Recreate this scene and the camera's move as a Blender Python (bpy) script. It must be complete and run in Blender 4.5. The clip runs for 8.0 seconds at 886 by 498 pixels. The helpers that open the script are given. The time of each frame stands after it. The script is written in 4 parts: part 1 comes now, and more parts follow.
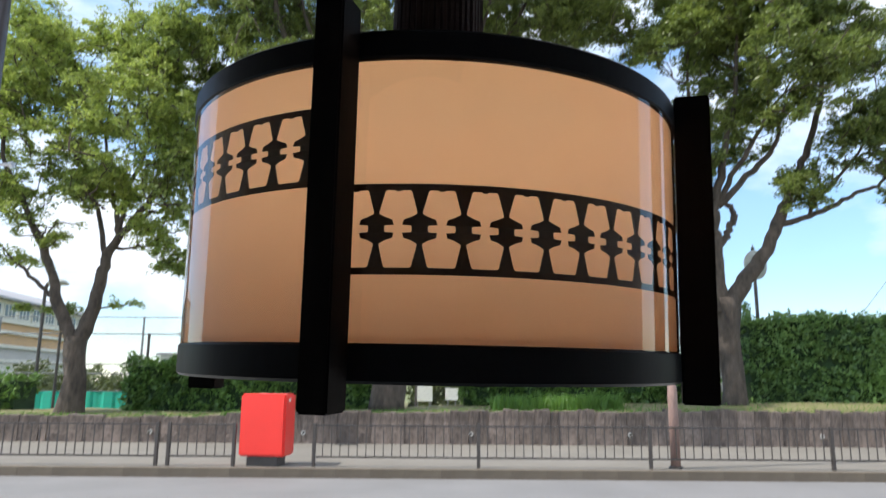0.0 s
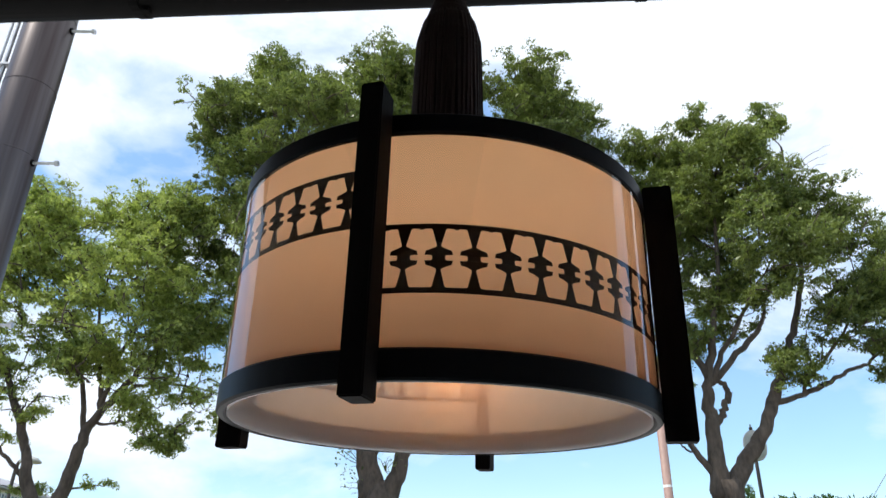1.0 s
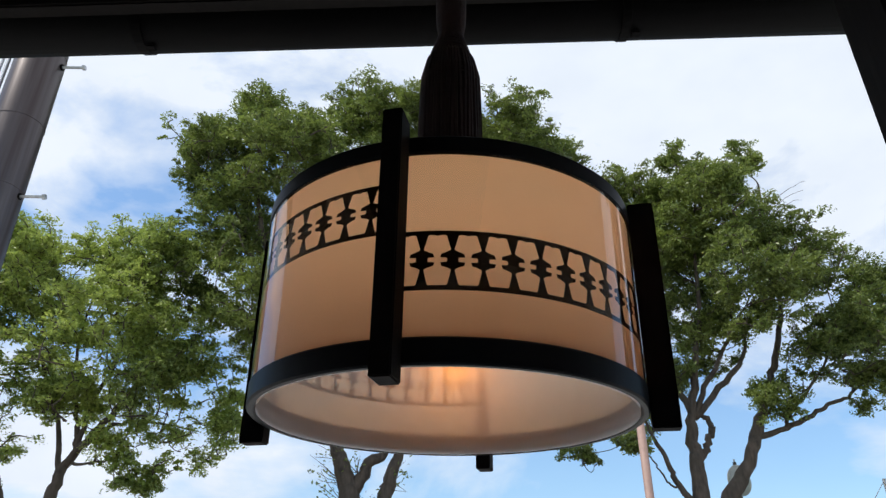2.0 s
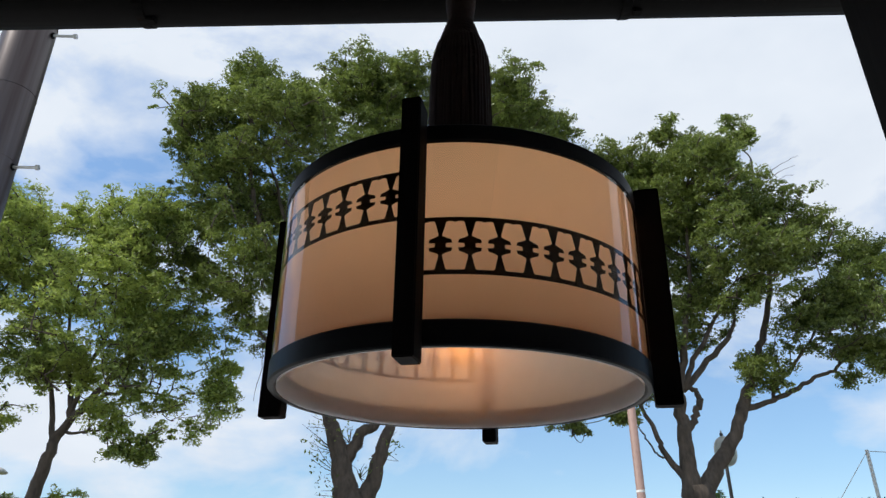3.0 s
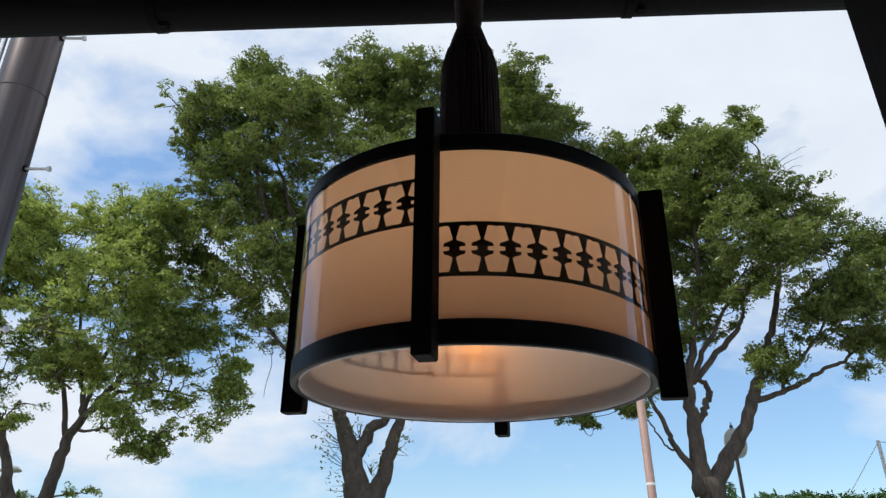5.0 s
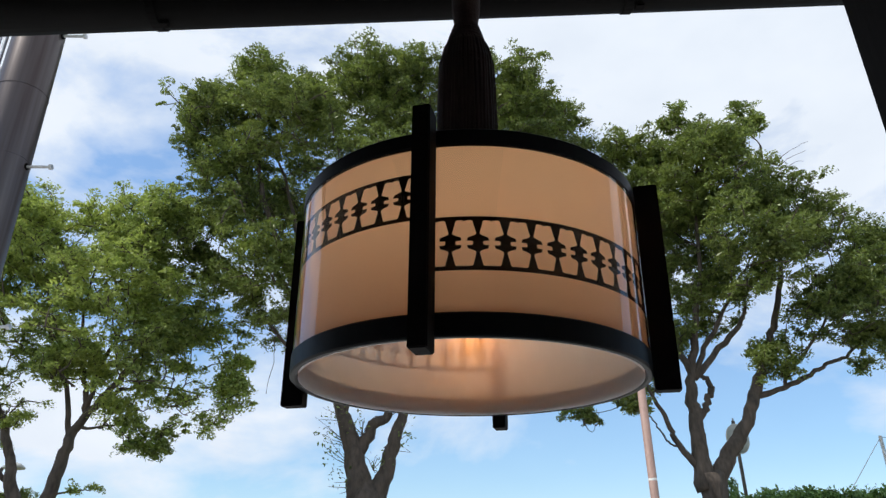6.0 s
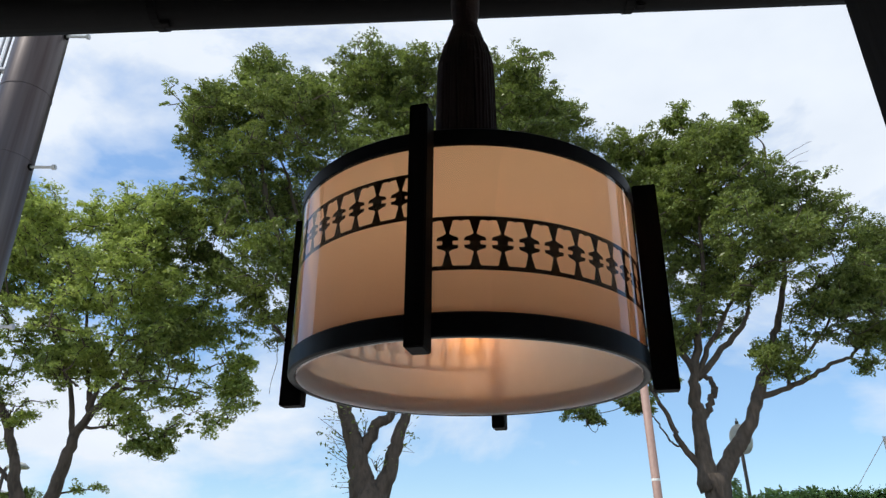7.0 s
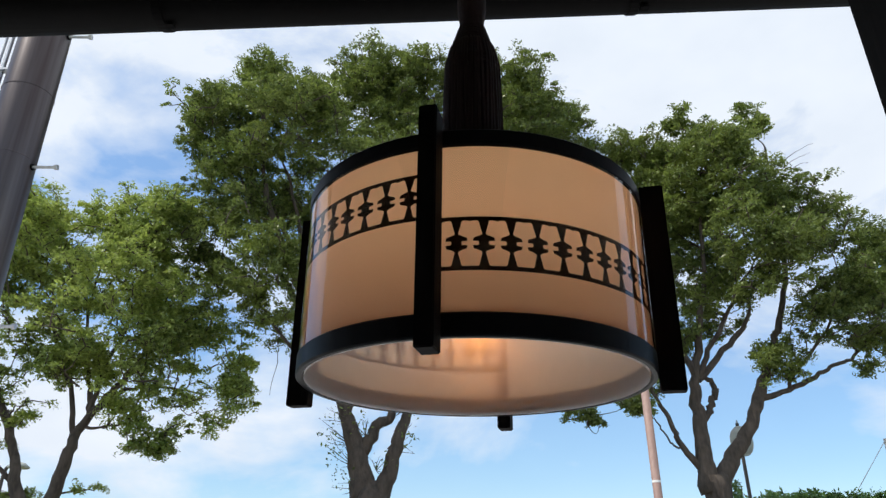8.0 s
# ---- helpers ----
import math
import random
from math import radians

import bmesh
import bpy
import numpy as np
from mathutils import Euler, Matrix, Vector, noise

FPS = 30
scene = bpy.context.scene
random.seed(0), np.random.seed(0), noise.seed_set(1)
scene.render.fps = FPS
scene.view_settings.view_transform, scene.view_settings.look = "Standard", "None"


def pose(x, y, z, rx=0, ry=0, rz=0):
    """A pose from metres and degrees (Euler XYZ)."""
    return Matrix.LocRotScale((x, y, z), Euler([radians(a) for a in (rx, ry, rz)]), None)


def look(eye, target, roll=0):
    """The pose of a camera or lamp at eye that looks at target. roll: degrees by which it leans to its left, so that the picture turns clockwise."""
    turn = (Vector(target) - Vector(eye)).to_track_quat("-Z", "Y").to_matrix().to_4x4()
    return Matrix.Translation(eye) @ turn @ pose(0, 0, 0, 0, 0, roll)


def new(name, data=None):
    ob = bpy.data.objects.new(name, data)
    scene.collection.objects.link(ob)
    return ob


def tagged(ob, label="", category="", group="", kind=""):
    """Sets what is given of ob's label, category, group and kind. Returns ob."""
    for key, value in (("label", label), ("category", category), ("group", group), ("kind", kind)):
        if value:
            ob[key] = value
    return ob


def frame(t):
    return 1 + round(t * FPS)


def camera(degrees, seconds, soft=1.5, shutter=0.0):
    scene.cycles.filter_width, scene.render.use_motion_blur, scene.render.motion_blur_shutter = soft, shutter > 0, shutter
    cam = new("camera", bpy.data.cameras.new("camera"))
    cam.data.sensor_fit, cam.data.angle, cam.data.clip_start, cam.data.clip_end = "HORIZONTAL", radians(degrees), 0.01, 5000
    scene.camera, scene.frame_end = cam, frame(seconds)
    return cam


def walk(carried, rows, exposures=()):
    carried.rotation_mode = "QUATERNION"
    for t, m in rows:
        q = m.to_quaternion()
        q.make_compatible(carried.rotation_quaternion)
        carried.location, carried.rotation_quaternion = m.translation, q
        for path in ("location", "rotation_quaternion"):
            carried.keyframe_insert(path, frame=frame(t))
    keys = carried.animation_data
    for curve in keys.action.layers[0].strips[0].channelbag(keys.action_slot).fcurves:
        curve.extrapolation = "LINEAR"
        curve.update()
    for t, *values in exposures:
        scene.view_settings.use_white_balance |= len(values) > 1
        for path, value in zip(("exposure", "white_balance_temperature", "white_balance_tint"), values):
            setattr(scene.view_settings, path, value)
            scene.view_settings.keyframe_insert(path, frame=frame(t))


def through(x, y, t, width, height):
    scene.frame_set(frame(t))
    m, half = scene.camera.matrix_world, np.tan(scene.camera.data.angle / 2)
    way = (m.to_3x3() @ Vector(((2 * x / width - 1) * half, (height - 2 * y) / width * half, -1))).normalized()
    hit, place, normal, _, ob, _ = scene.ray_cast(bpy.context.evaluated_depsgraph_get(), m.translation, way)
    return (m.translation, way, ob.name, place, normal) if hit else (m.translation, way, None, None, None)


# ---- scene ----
# camera and its path
cam = camera(64.23, 8.0, soft=1.4, shutter=0.3)
PATH = [
    (0.0, pose(0.0075, -0.4507, 1.6058, 100.719, -0.416, -0.067)),
    (0.2, pose(0.0032, -0.4655, 1.5838, 104.199, -0.500, -0.888)),
    (0.5, pose(-0.0001, -0.4828, 1.5568, 108.739, -0.518, -0.992)),
    (0.6, pose(-0.0014, -0.4846, 1.5469, 110.214, -0.552, -1.052)),
    (0.8, pose(-0.0025, -0.4903, 1.5287, 112.991, -0.520, -0.872)),
    (1.0, pose(-0.0041, -0.4975, 1.5144, 115.074, -0.581, -0.870)),
    (1.5, pose(-0.0144, -0.5211, 1.4875, 117.733, -0.391, -1.575)),
    (1.7, pose(-0.0176, -0.5299, 1.4754, 118.178, -0.130, -1.733)),
    (2.8, pose(-0.0387, -0.5510, 1.4716, 116.202, 0.194, -2.984)),
    (3.0, pose(-0.0405, -0.5575, 1.4721, 115.721, 0.074, -2.825)),
    (3.5, pose(-0.0434, -0.5671, 1.4695, 115.358, 0.108, -2.197)),
    (4.0, pose(-0.0471, -0.5729, 1.4663, 115.087, 0.088, -2.185)),
    (4.5, pose(-0.0501, -0.5748, 1.4671, 115.144, 0.346, -2.219)),
    (4.7, pose(-0.0489, -0.5795, 1.4667, 115.319, 0.373, -2.148)),
    (5.8, pose(-0.0421, -0.5856, 1.4632, 115.227, 0.547, -1.721)),
    (6.0, pose(-0.0426, -0.5886, 1.4618, 115.050, 0.537, -1.798)),
    (6.5, pose(-0.0396, -0.5871, 1.4628, 115.040, 0.481, -1.634)),
    (7.0, pose(-0.0385, -0.5882, 1.4617, 115.058, 0.434, -1.572)),
    (7.5, pose(-0.0431, -0.5896, 1.4600, 115.074, 0.384, -1.598)),
    (8.0, pose(-0.0443, -0.5891, 1.4607, 115.142, 0.281, -1.585)),
]
EXPOSURES = [(0.0, 0.39), (0.5, 0.45), (1.0, 0.2), (1.5, 0.0), (3.0, -0.25), (4.5, -0.24), (6.0, -0.16), (8.0, -0.15)]
walk(cam, PATH, EXPOSURES)

# ---- world and sun ----
SUN_ELEVATION, SUN_AZIMUTH = radians(53), radians(252)     # azimuth clockwise from +y
world = bpy.data.worlds.new("sky")
scene.world = world
world.use_nodes = True
wn, wl = world.node_tree.nodes, world.node_tree.links
wn.clear()


def wnode(kind, **values):
    n = wn.new(kind)
    for key, value in values.items():
        n.inputs[key].default_value = value
    return n


sky = wn.new("ShaderNodeTexSky")
sky.sky_type, sky.sun_disc = "NISHITA", False
sky.sun_elevation, sky.sun_rotation = SUN_ELEVATION, SUN_AZIMUTH
sky.air_density, sky.dust_density, sky.ozone_density = 0.95, 0.0, 3.5
coords = wn.new("ShaderNodeTexCoord")
stretch = wn.new("ShaderNodeMapping")
stretch.inputs["Scale"].default_value = (1.0, 1.0, 1.8)
stretch.inputs["Location"].default_value = (1.35, 0.2, 0.1)
clouds = wnode("ShaderNodeTexNoise", Scale=3.6, Detail=8.0, Roughness=0.54, Distortion=0.25)
edge = wn.new("ShaderNodeValToRGB")
edge.color_ramp.elements[0].position, edge.color_ramp.elements[1].position = 0.64, 0.82
edge.color_ramp.elements[0].color = (0.20, 0.20, 0.20, 1)
soft_cloud = wnode("ShaderNodeTexNoise", Scale=7.0, Detail=4.0)
cloud_tone = wn.new("ShaderNodeMixRGB")
cloud_tone.inputs["Color1"].default_value, cloud_tone.inputs["Color2"].default_value = (5.3, 5.9, 6.8, 1), (7.0, 7.45, 8.0, 1)
mix_sky = wn.new("ShaderNodeMixRGB")
clearer = wn.new("ShaderNodeMapRange")
clearer.inputs["From Max"].default_value = 0.6
clearer.inputs["To Min"].default_value, clearer.inputs["To Max"].default_value = 1.0, 1.7
ground_of_sky = wn.new("ShaderNodeBackground")
ground_of_sky.inputs["Strength"].default_value = 0.15
out = wn.new("ShaderNodeOutputWorld")
wl.new(coords.outputs["Generated"], stretch.inputs["Vector"])
wl.new(stretch.outputs["Vector"], clouds.inputs["Vector"])
wl.new(stretch.outputs["Vector"], soft_cloud.inputs["Vector"])
side = wn.new("ShaderNodeSeparateXYZ")
more = wn.new("ShaderNodeMath")
more.operation = "MULTIPLY_ADD"
more.inputs[1].default_value = 4.5
wl.new(coords.outputs["Generated"], side.inputs["Vector"])
drift, across = wn.new("ShaderNodeMath"), wn.new("ShaderNodeMath")
drift.operation, across.operation, across.use_clamp = "SUBTRACT", "MULTIPLY", True
drift.inputs[1].default_value = 0.44
wl.new(side.outputs["Z"], drift.inputs[0])
wl.new(drift.outputs[0], across.inputs[0])
wl.new(side.outputs["X"], across.inputs[1])
gain, banks = wn.new("ShaderNodeMath"), wn.new("ShaderNodeMath")
gain.operation, gain.use_clamp, banks.operation = "MULTIPLY_ADD", True, "MULTIPLY"
gain.inputs[1].default_value, gain.inputs[2].default_value = 0.9, 0.62
wl.new(side.outputs["X"], gain.inputs[0])
wl.new(across.outputs[0], banks.inputs[0])
wl.new(gain.outputs[0], banks.inputs[1])
wl.new(banks.outputs[0], more.inputs[0])
higher = wn.new("ShaderNodeMath")
higher.operation = "MULTIPLY_ADD"
higher.inputs[1].default_value = 0.5
wl.new(side.outputs["Z"], higher.inputs[0])
wl.new(side.outputs["Z"], clearer.inputs["Value"])
wl.new(clouds.outputs["Fac"], higher.inputs[2])
wl.new(higher.outputs[0], more.inputs[2])
wl.new(more.outputs[0], edge.inputs["Fac"])
wl.new(soft_cloud.outputs["Fac"], cloud_tone.inputs["Fac"])
wl.new(edge.outputs["Color"], mix_sky.inputs["Fac"])
deeper = wn.new("ShaderNodeHueSaturation")
deeper.inputs["Hue"].default_value, deeper.inputs["Saturation"].default_value, deeper.inputs["Value"].default_value = 0.495, 1.2, 1.55
wl.new(sky.outputs["Color"], deeper.inputs["Color"])
wl.new(deeper.outputs["Color"], mix_sky.inputs["Color1"])
wl.new(cloud_tone.outputs["Color"], mix_sky.inputs["Color2"])
wl.new(clearer.outputs[0], deeper.inputs["Value"])
wl.new(mix_sky.outputs["Color"], ground_of_sky.inputs["Color"])
wl.new(ground_of_sky.outputs["Background"], out.inputs["Surface"])

sun = new("sun", bpy.data.lights.new("sun", "SUN"))
sun.data.energy, sun.data.angle, sun.data.color = 4.5, radians(0.8), (1.0, 0.95, 0.87)
toward_sun = Vector((math.sin(SUN_AZIMUTH) * math.cos(SUN_ELEVATION), math.cos(SUN_AZIMUTH) * math.cos(SUN_ELEVATION), math.sin(SUN_ELEVATION)))
sun.matrix_world = look(toward_sun * 60, (0, 0, 0))


# ---- materials ----
def material(name, color, rough=0.7, metal=0.0, vary=0.25, scale=4.0, fine=40.0, bump=0.2, coat=0.0, spread=0.0, stretch_z=1.0, specular=0.5, depth=0.01, second=None):
    """A surface with stains at a large and a small scale and a fine relief. spread: how much single pieces differ; second: another colour for the stains."""
    m = bpy.data.materials.new(name)
    m.use_nodes = True
    n, l = m.node_tree.nodes, m.node_tree.links
    b = n["Principled BSDF"]
    b.inputs["Roughness"].default_value, b.inputs["Metallic"].default_value = rough, metal
    b.inputs["Coat Weight"].default_value, b.inputs["Coat Roughness"].default_value = coat, 0.04
    b.inputs["Specular IOR Level"].default_value = specular
    tc, mp = n.new("ShaderNodeTexCoord"), n.new("ShaderNodeMapping")
    mp.inputs["Scale"].default_value = (1, 1, stretch_z)
    l.new(tc.outputs["Object"], mp.inputs["Vector"])
    big, small = n.new("ShaderNodeTexNoise"), n.new("ShaderNodeTexNoise")
    big.inputs["Scale"].default_value, big.inputs["Detail"].default_value = scale, 5
    small.inputs["Scale"].default_value, small.inputs["Detail"].default_value = fine, 4
    for t in (big, small):
        l.new(mp.outputs["Vector"], t.inputs["Vector"])
    add = n.new("ShaderNodeMath")
    add.operation = "MULTIPLY_ADD"
    add.inputs[1].default_value = 0.6
    l.new(big.outputs["Fac"], add.inputs[0])
    half = n.new("ShaderNodeMath")
    half.operation = "MULTIPLY"
    half.inputs[1].default_value = 0.4
    l.new(small.outputs["Fac"], half.inputs[0])
    l.new(half.outputs[0], add.inputs[2])
    ramp = n.new("ShaderNodeValToRGB")
    ramp.color_ramp.elements[0].position, ramp.color_ramp.elements[1].position = 0.3, 0.7
    ramp.color_ramp.elements[0].color = (*(second or [c * (1 - vary) for c in color]), 1)
    ramp.color_ramp.elements[1].color = (*[min(1, c * (1 + vary)) for c in color], 1)
    l.new(add.outputs[0], ramp.inputs["Fac"])
    last = ramp.outputs["Color"]
    if spread:
        info, hsv, mr = n.new("ShaderNodeObjectInfo"), n.new("ShaderNodeHueSaturation"), n.new("ShaderNodeMapRange")
        mr.inputs["To Min"].default_value, mr.inputs["To Max"].default_value = 1 - spread, 1 + spread
        l.new(info.outputs["Random"], mr.inputs["Value"])
        l.new(mr.outputs[0], hsv.inputs["Value"])
        l.new(last, hsv.inputs["Color"])
        last = hsv.outputs["Color"]
    l.new(last, b.inputs["Base Color"])
    if bump:
        bn = n.new("ShaderNodeBump")
        bn.inputs["Strength"].default_value, bn.inputs["Distance"].default_value = bump, depth
        l.new(small.outputs["Fac"], bn.inputs["Height"])
        l.new(bn.outputs["Normal"], b.inputs["Normal"])
    return m


def leaf_material(name, dark, light, through=0.4):
    """Thin leaves: matt with light passing through, each leaf of its own tone."""
    m = bpy.data.materials.new(name)
    m.use_nodes = True
    n, l = m.node_tree.nodes, m.node_tree.links
    n.remove(n["Principled BSDF"])
    geo, ramp, tc, patch = n.new("ShaderNodeNewGeometry"), n.new("ShaderNodeValToRGB"), n.new("ShaderNodeTexCoord"), n.new("ShaderNodeTexNoise")
    patch.inputs["Scale"].default_value, patch.inputs["Detail"].default_value = 0.45, 3
    l.new(tc.outputs["Object"], patch.inputs["Vector"])
    mixf = n.new("ShaderNodeMath")
    mixf.operation = "MULTIPLY_ADD"
    mixf.inputs[1].default_value = 0.5
    sub = n.new("ShaderNodeMath")
    sub.operation = "MULTIPLY_ADD"
    sub.inputs[1].default_value, sub.inputs[2].default_value = 1.5, -0.5
    l.new(patch.outputs["Fac"], sub.inputs[0])
    l.new(geo.outputs["Random Per Island"], mixf.inputs[0])
    l.new(sub.outputs[0], mixf.inputs[2])
    ramp.color_ramp.elements[0].color, ramp.color_ramp.elements[1].color = (*dark, 1), (*light, 1)
    l.new(mixf.outputs[0], ramp.inputs["Fac"])
    front, back, gloss, m1, m2 = n.new("ShaderNodeBsdfDiffuse"), n.new("ShaderNodeBsdfTranslucent"), n.new("ShaderNodeBsdfGlossy"), n.new("ShaderNodeMixShader"), n.new("ShaderNodeMixShader")
    gloss.inputs["Roughness"].default_value = 0.45
    m1.inputs[0].default_value, m2.inputs[0].default_value = through, 0.05
    l.new(ramp.outputs["Color"], front.inputs["Color"])
    l.new(ramp.outputs["Color"], back.inputs["Color"])
    l.new(front.outputs[0], m1.inputs[1])
    l.new(back.outputs[0], m1.inputs[2])
    l.new(m1.outputs[0], m2.inputs[1])
    l.new(gloss.outputs[0], m2.inputs[2])
    l.new(m2.outputs[0], n["Material Output"].inputs["Surface"])
    return m


def shade_material(name, color, through, coat, coat_rough):
    """Paper behind a clear sheet: light passes through softly, the sheet reflects."""
    m = bpy.data.materials.new(name)
    m.use_nodes = True
    n, l = m.node_tree.nodes, m.node_tree.links
    n.remove(n["Principled BSDF"])
    tc, fibre, ramp = n.new("ShaderNodeTexCoord"), n.new("ShaderNodeTexNoise"), n.new("ShaderNodeValToRGB")
    fibre.inputs["Scale"].default_value, fibre.inputs["Detail"].default_value = 60, 6
    l.new(tc.outputs["Object"], fibre.inputs["Vector"])
    ramp.color_ramp.elements[0].color = (*[c * 0.96 for c in color], 1)
    ramp.color_ramp.elements[1].color = (*[min(1, c * 1.03) for c in color], 1)
    l.new(fibre.outputs["Fac"], ramp.inputs["Fac"])
    front, back, gloss, fres = n.new("ShaderNodeBsdfDiffuse"), n.new("ShaderNodeBsdfTranslucent"), n.new("ShaderNodeBsdfGlossy"), n.new("ShaderNodeFresnel")
    m1, m2, weight = n.new("ShaderNodeMixShader"), n.new("ShaderNodeMixShader"), n.new("ShaderNodeMath")
    weight.operation = "MULTIPLY"
    weight.inputs[1].default_value = coat
    fres.inputs["IOR"].default_value = 1.49
    gloss.inputs["Roughness"].default_value = coat_rough
    m1.inputs[0].default_value = through
    l.new(ramp.outputs["Color"], front.inputs["Color"])
    l.new(ramp.outputs["Color"], back.inputs["Color"])
    l.new(front.outputs[0], m1.inputs[1])
    l.new(back.outputs[0], m1.inputs[2])
    l.new(fres.outputs[0], weight.inputs[0])
    l.new(weight.outputs[0], m2.inputs[0])
    l.new(m1.outputs[0], m2.inputs[1])
    l.new(gloss.outputs[0], m2.inputs[2])
    l.new(m2.outputs[0], n["Material Output"].inputs["Surface"])
    return m


def clear_material(name, tint):
    """A thin tinted plastic sheet: see-through, with a mirror gloss."""
    m = bpy.data.materials.new(name)
    m.use_nodes = True
    n, l = m.node_tree.nodes, m.node_tree.links
    n.remove(n["Principled BSDF"])
    clear, gloss, fres, weight, mix = n.new("ShaderNodeBsdfTransparent"), n.new("ShaderNodeBsdfGlossy"), n.new("ShaderNodeFresnel"), n.new("ShaderNodeMath"), n.new("ShaderNodeMixShader")
    gloss.inputs["Roughness"].default_value, fres.inputs["IOR"].default_value = 0.02, 1.49
    clear.inputs["Color"].default_value = (*tint, 1)
    weight.operation, weight.use_clamp = "MULTIPLY", True
    weight.inputs[1].default_value = 1.25
    l.new(fres.outputs[0], weight.inputs[0])
    l.new(weight.outputs[0], mix.inputs[0])
    l.new(clear.outputs[0], mix.inputs[1])
    l.new(gloss.outputs[0], mix.inputs[2])
    l.new(mix.outputs[0], n["Material Output"].inputs["Surface"])
    return m


def glow_material(name, color, strength):
    m = bpy.data.materials.new(name)
    m.use_nodes = True
    b = m.node_tree.nodes["Principled BSDF"]
    b.inputs["Emission Color"].default_value, b.inputs["Emission Strength"].default_value = (*color, 1), strength
    return m


black_lacquer = material("black lacquered wood", (0.009, 0.009, 0.011), 0.42, vary=0.3, scale=12, fine=90, bump=0.12, stretch_z=0.2, depth=0.001, specular=0.09)
black_post = material("black wooden post", (0.009, 0.007, 0.007), 0.75, vary=0.4, scale=14, fine=120, bump=0.2, stretch_z=0.2, depth=0.001, specular=0.08)
black_cut = material("black cut lattice", (0.012, 0.012, 0.014), 0.5, vary=0.2, bump=0.05, depth=0.0005)
shade_paper = shade_material("tan shade paper", (0.88, 0.925, 0.985), 0.62, 0.0, 0.25)
clear_sheet = clear_material("clear glossy sheet", (1.0, 0.565, 0.295))
cord_brown = material("dark red-brown cord", (0.026, 0.010, 0.008), 0.85, vary=0.4, scale=30, fine=300, bump=0.5, depth=0.002)
bulb_glow = glow_material("warm bulb", (1.0, 0.93, 0.84), 17.5)
# emission of the added source behind the orange glow on the back paper
glow_spot_source = glow_material("added orange glow source", (1.0, 0.34, 0.08), 27.0)
brass = material("brass socket", (0.5, 0.35, 0.15), 0.35, metal=1.0, bump=0.05)
gutter_dark = material("dark brown gutter", (0.004, 0.0035, 0.0035), 0.7, vary=0.3, scale=6, fine=60, bump=0.1, depth=0.002, specular=0.06)
dark_timber = material("dark stained timber", (0.007, 0.0055, 0.005), 0.8, vary=0.4, scale=5, fine=60, bump=0.4, stretch_z=0.15, spread=0.2, depth=0.003, specular=0.1)
plaster = material("white plaster", (0.72, 0.70, 0.67), 0.85, vary=0.12, scale=2, fine=40, bump=0.2)
pole_grey = material("weathered steel pole", (0.070, 0.060, 0.060), 0.36, metal=0.6, vary=0.55, scale=7, fine=30, bump=0.15, stretch_z=0.03, depth=0.003, second=(0.030, 0.014, 0.013))
steel = material("galvanised steel", (0.42, 0.43, 0.45), 0.4, metal=0.8, vary=0.2, scale=10, bump=0.1, depth=0.001)
asphalt = material("worn asphalt", (0.175, 0.171, 0.174), 0.9, vary=0.14, scale=0.7, fine=70, bump=0.4)
paving = material("pale pavement", (0.175, 0.160, 0.140), 0.9, vary=0.16, scale=0.9, fine=50, bump=0.3)
# kept pale so that unseen ground throws daylight up into the lamp
bounce_paving = material("pale light-bouncing concrete", (0.57, 0.56, 0.54), 0.9, vary=0.16, scale=0.9, fine=50, bump=0.3)
kerb_stone = material("kerb concrete", (0.130, 0.104, 0.078), 0.9, vary=0.2, scale=3, fine=50, bump=0.4, spread=0.07)
wall_stone = material("weathered retaining wall", (0.155, 0.120, 0.102), 0.9, vary=0.6, scale=6, fine=26, bump=0.9, stretch_z=0.3, spread=0.28, depth=0.03)
soil = material("dry grass and soil", (0.17, 0.16, 0.07), 0.95, vary=0.4, scale=1.2, fine=25, bump=0.8, depth=0.04)
field = material("far grassland", (0.15, 0.17, 0.07), 0.95, vary=0.4, scale=0.08, fine=2, bump=0.3)
fence_brown = material("brown painted fence steel", (0.060, 0.050, 0.045), 0.5, vary=0.25, scale=5, bump=0.1, depth=0.002)
red_paint = material("glossy red paint", (0.80, 0.035, 0.025), 0.4, vary=0.06, scale=2, bump=0.03, depth=0.001)
pole_rust = material("faded rust-brown pole", (0.29, 0.185, 0.155), 0.6, vary=0.3, scale=3, fine=30, bump=0.2, stretch_z=0.4, depth=0.003)
pale_band = material("pale reflective band", (0.75, 0.73, 0.7), 0.5, vary=0.1)
bark = material("grey zelkova bark", (0.078, 0.060, 0.047), 0.92, vary=0.6, scale=5, fine=14, bump=1.0, stretch_z=0.35, depth=0.03)
leaf_mid = leaf_material("zelkova leaves", (0.038, 0.066, 0.018), (0.275, 0.345, 0.072), 0.40)
leaf_light = leaf_material("yellowing zelkova leaves", (0.092, 0.15, 0.035), (0.49, 0.58, 0.125), 0.50)
leaf_hedge = leaf_material("hedge leaves", (0.03, 0.075, 0.016), (0.21, 0.36, 0.07), 0.25)
leaf_bright = leaf_material("bright hedge leaves", (0.045, 0.10, 0.028), (0.27, 0.43, 0.12), 0.3)
leaf_far = leaf_material("far shrubs", (0.05, 0.075, 0.02), (0.16, 0.19, 0.06), 0.3)
grass_green = leaf_material("fresh grass", (0.07, 0.16, 0.02), (0.16, 0.30, 0.05), 0.4)
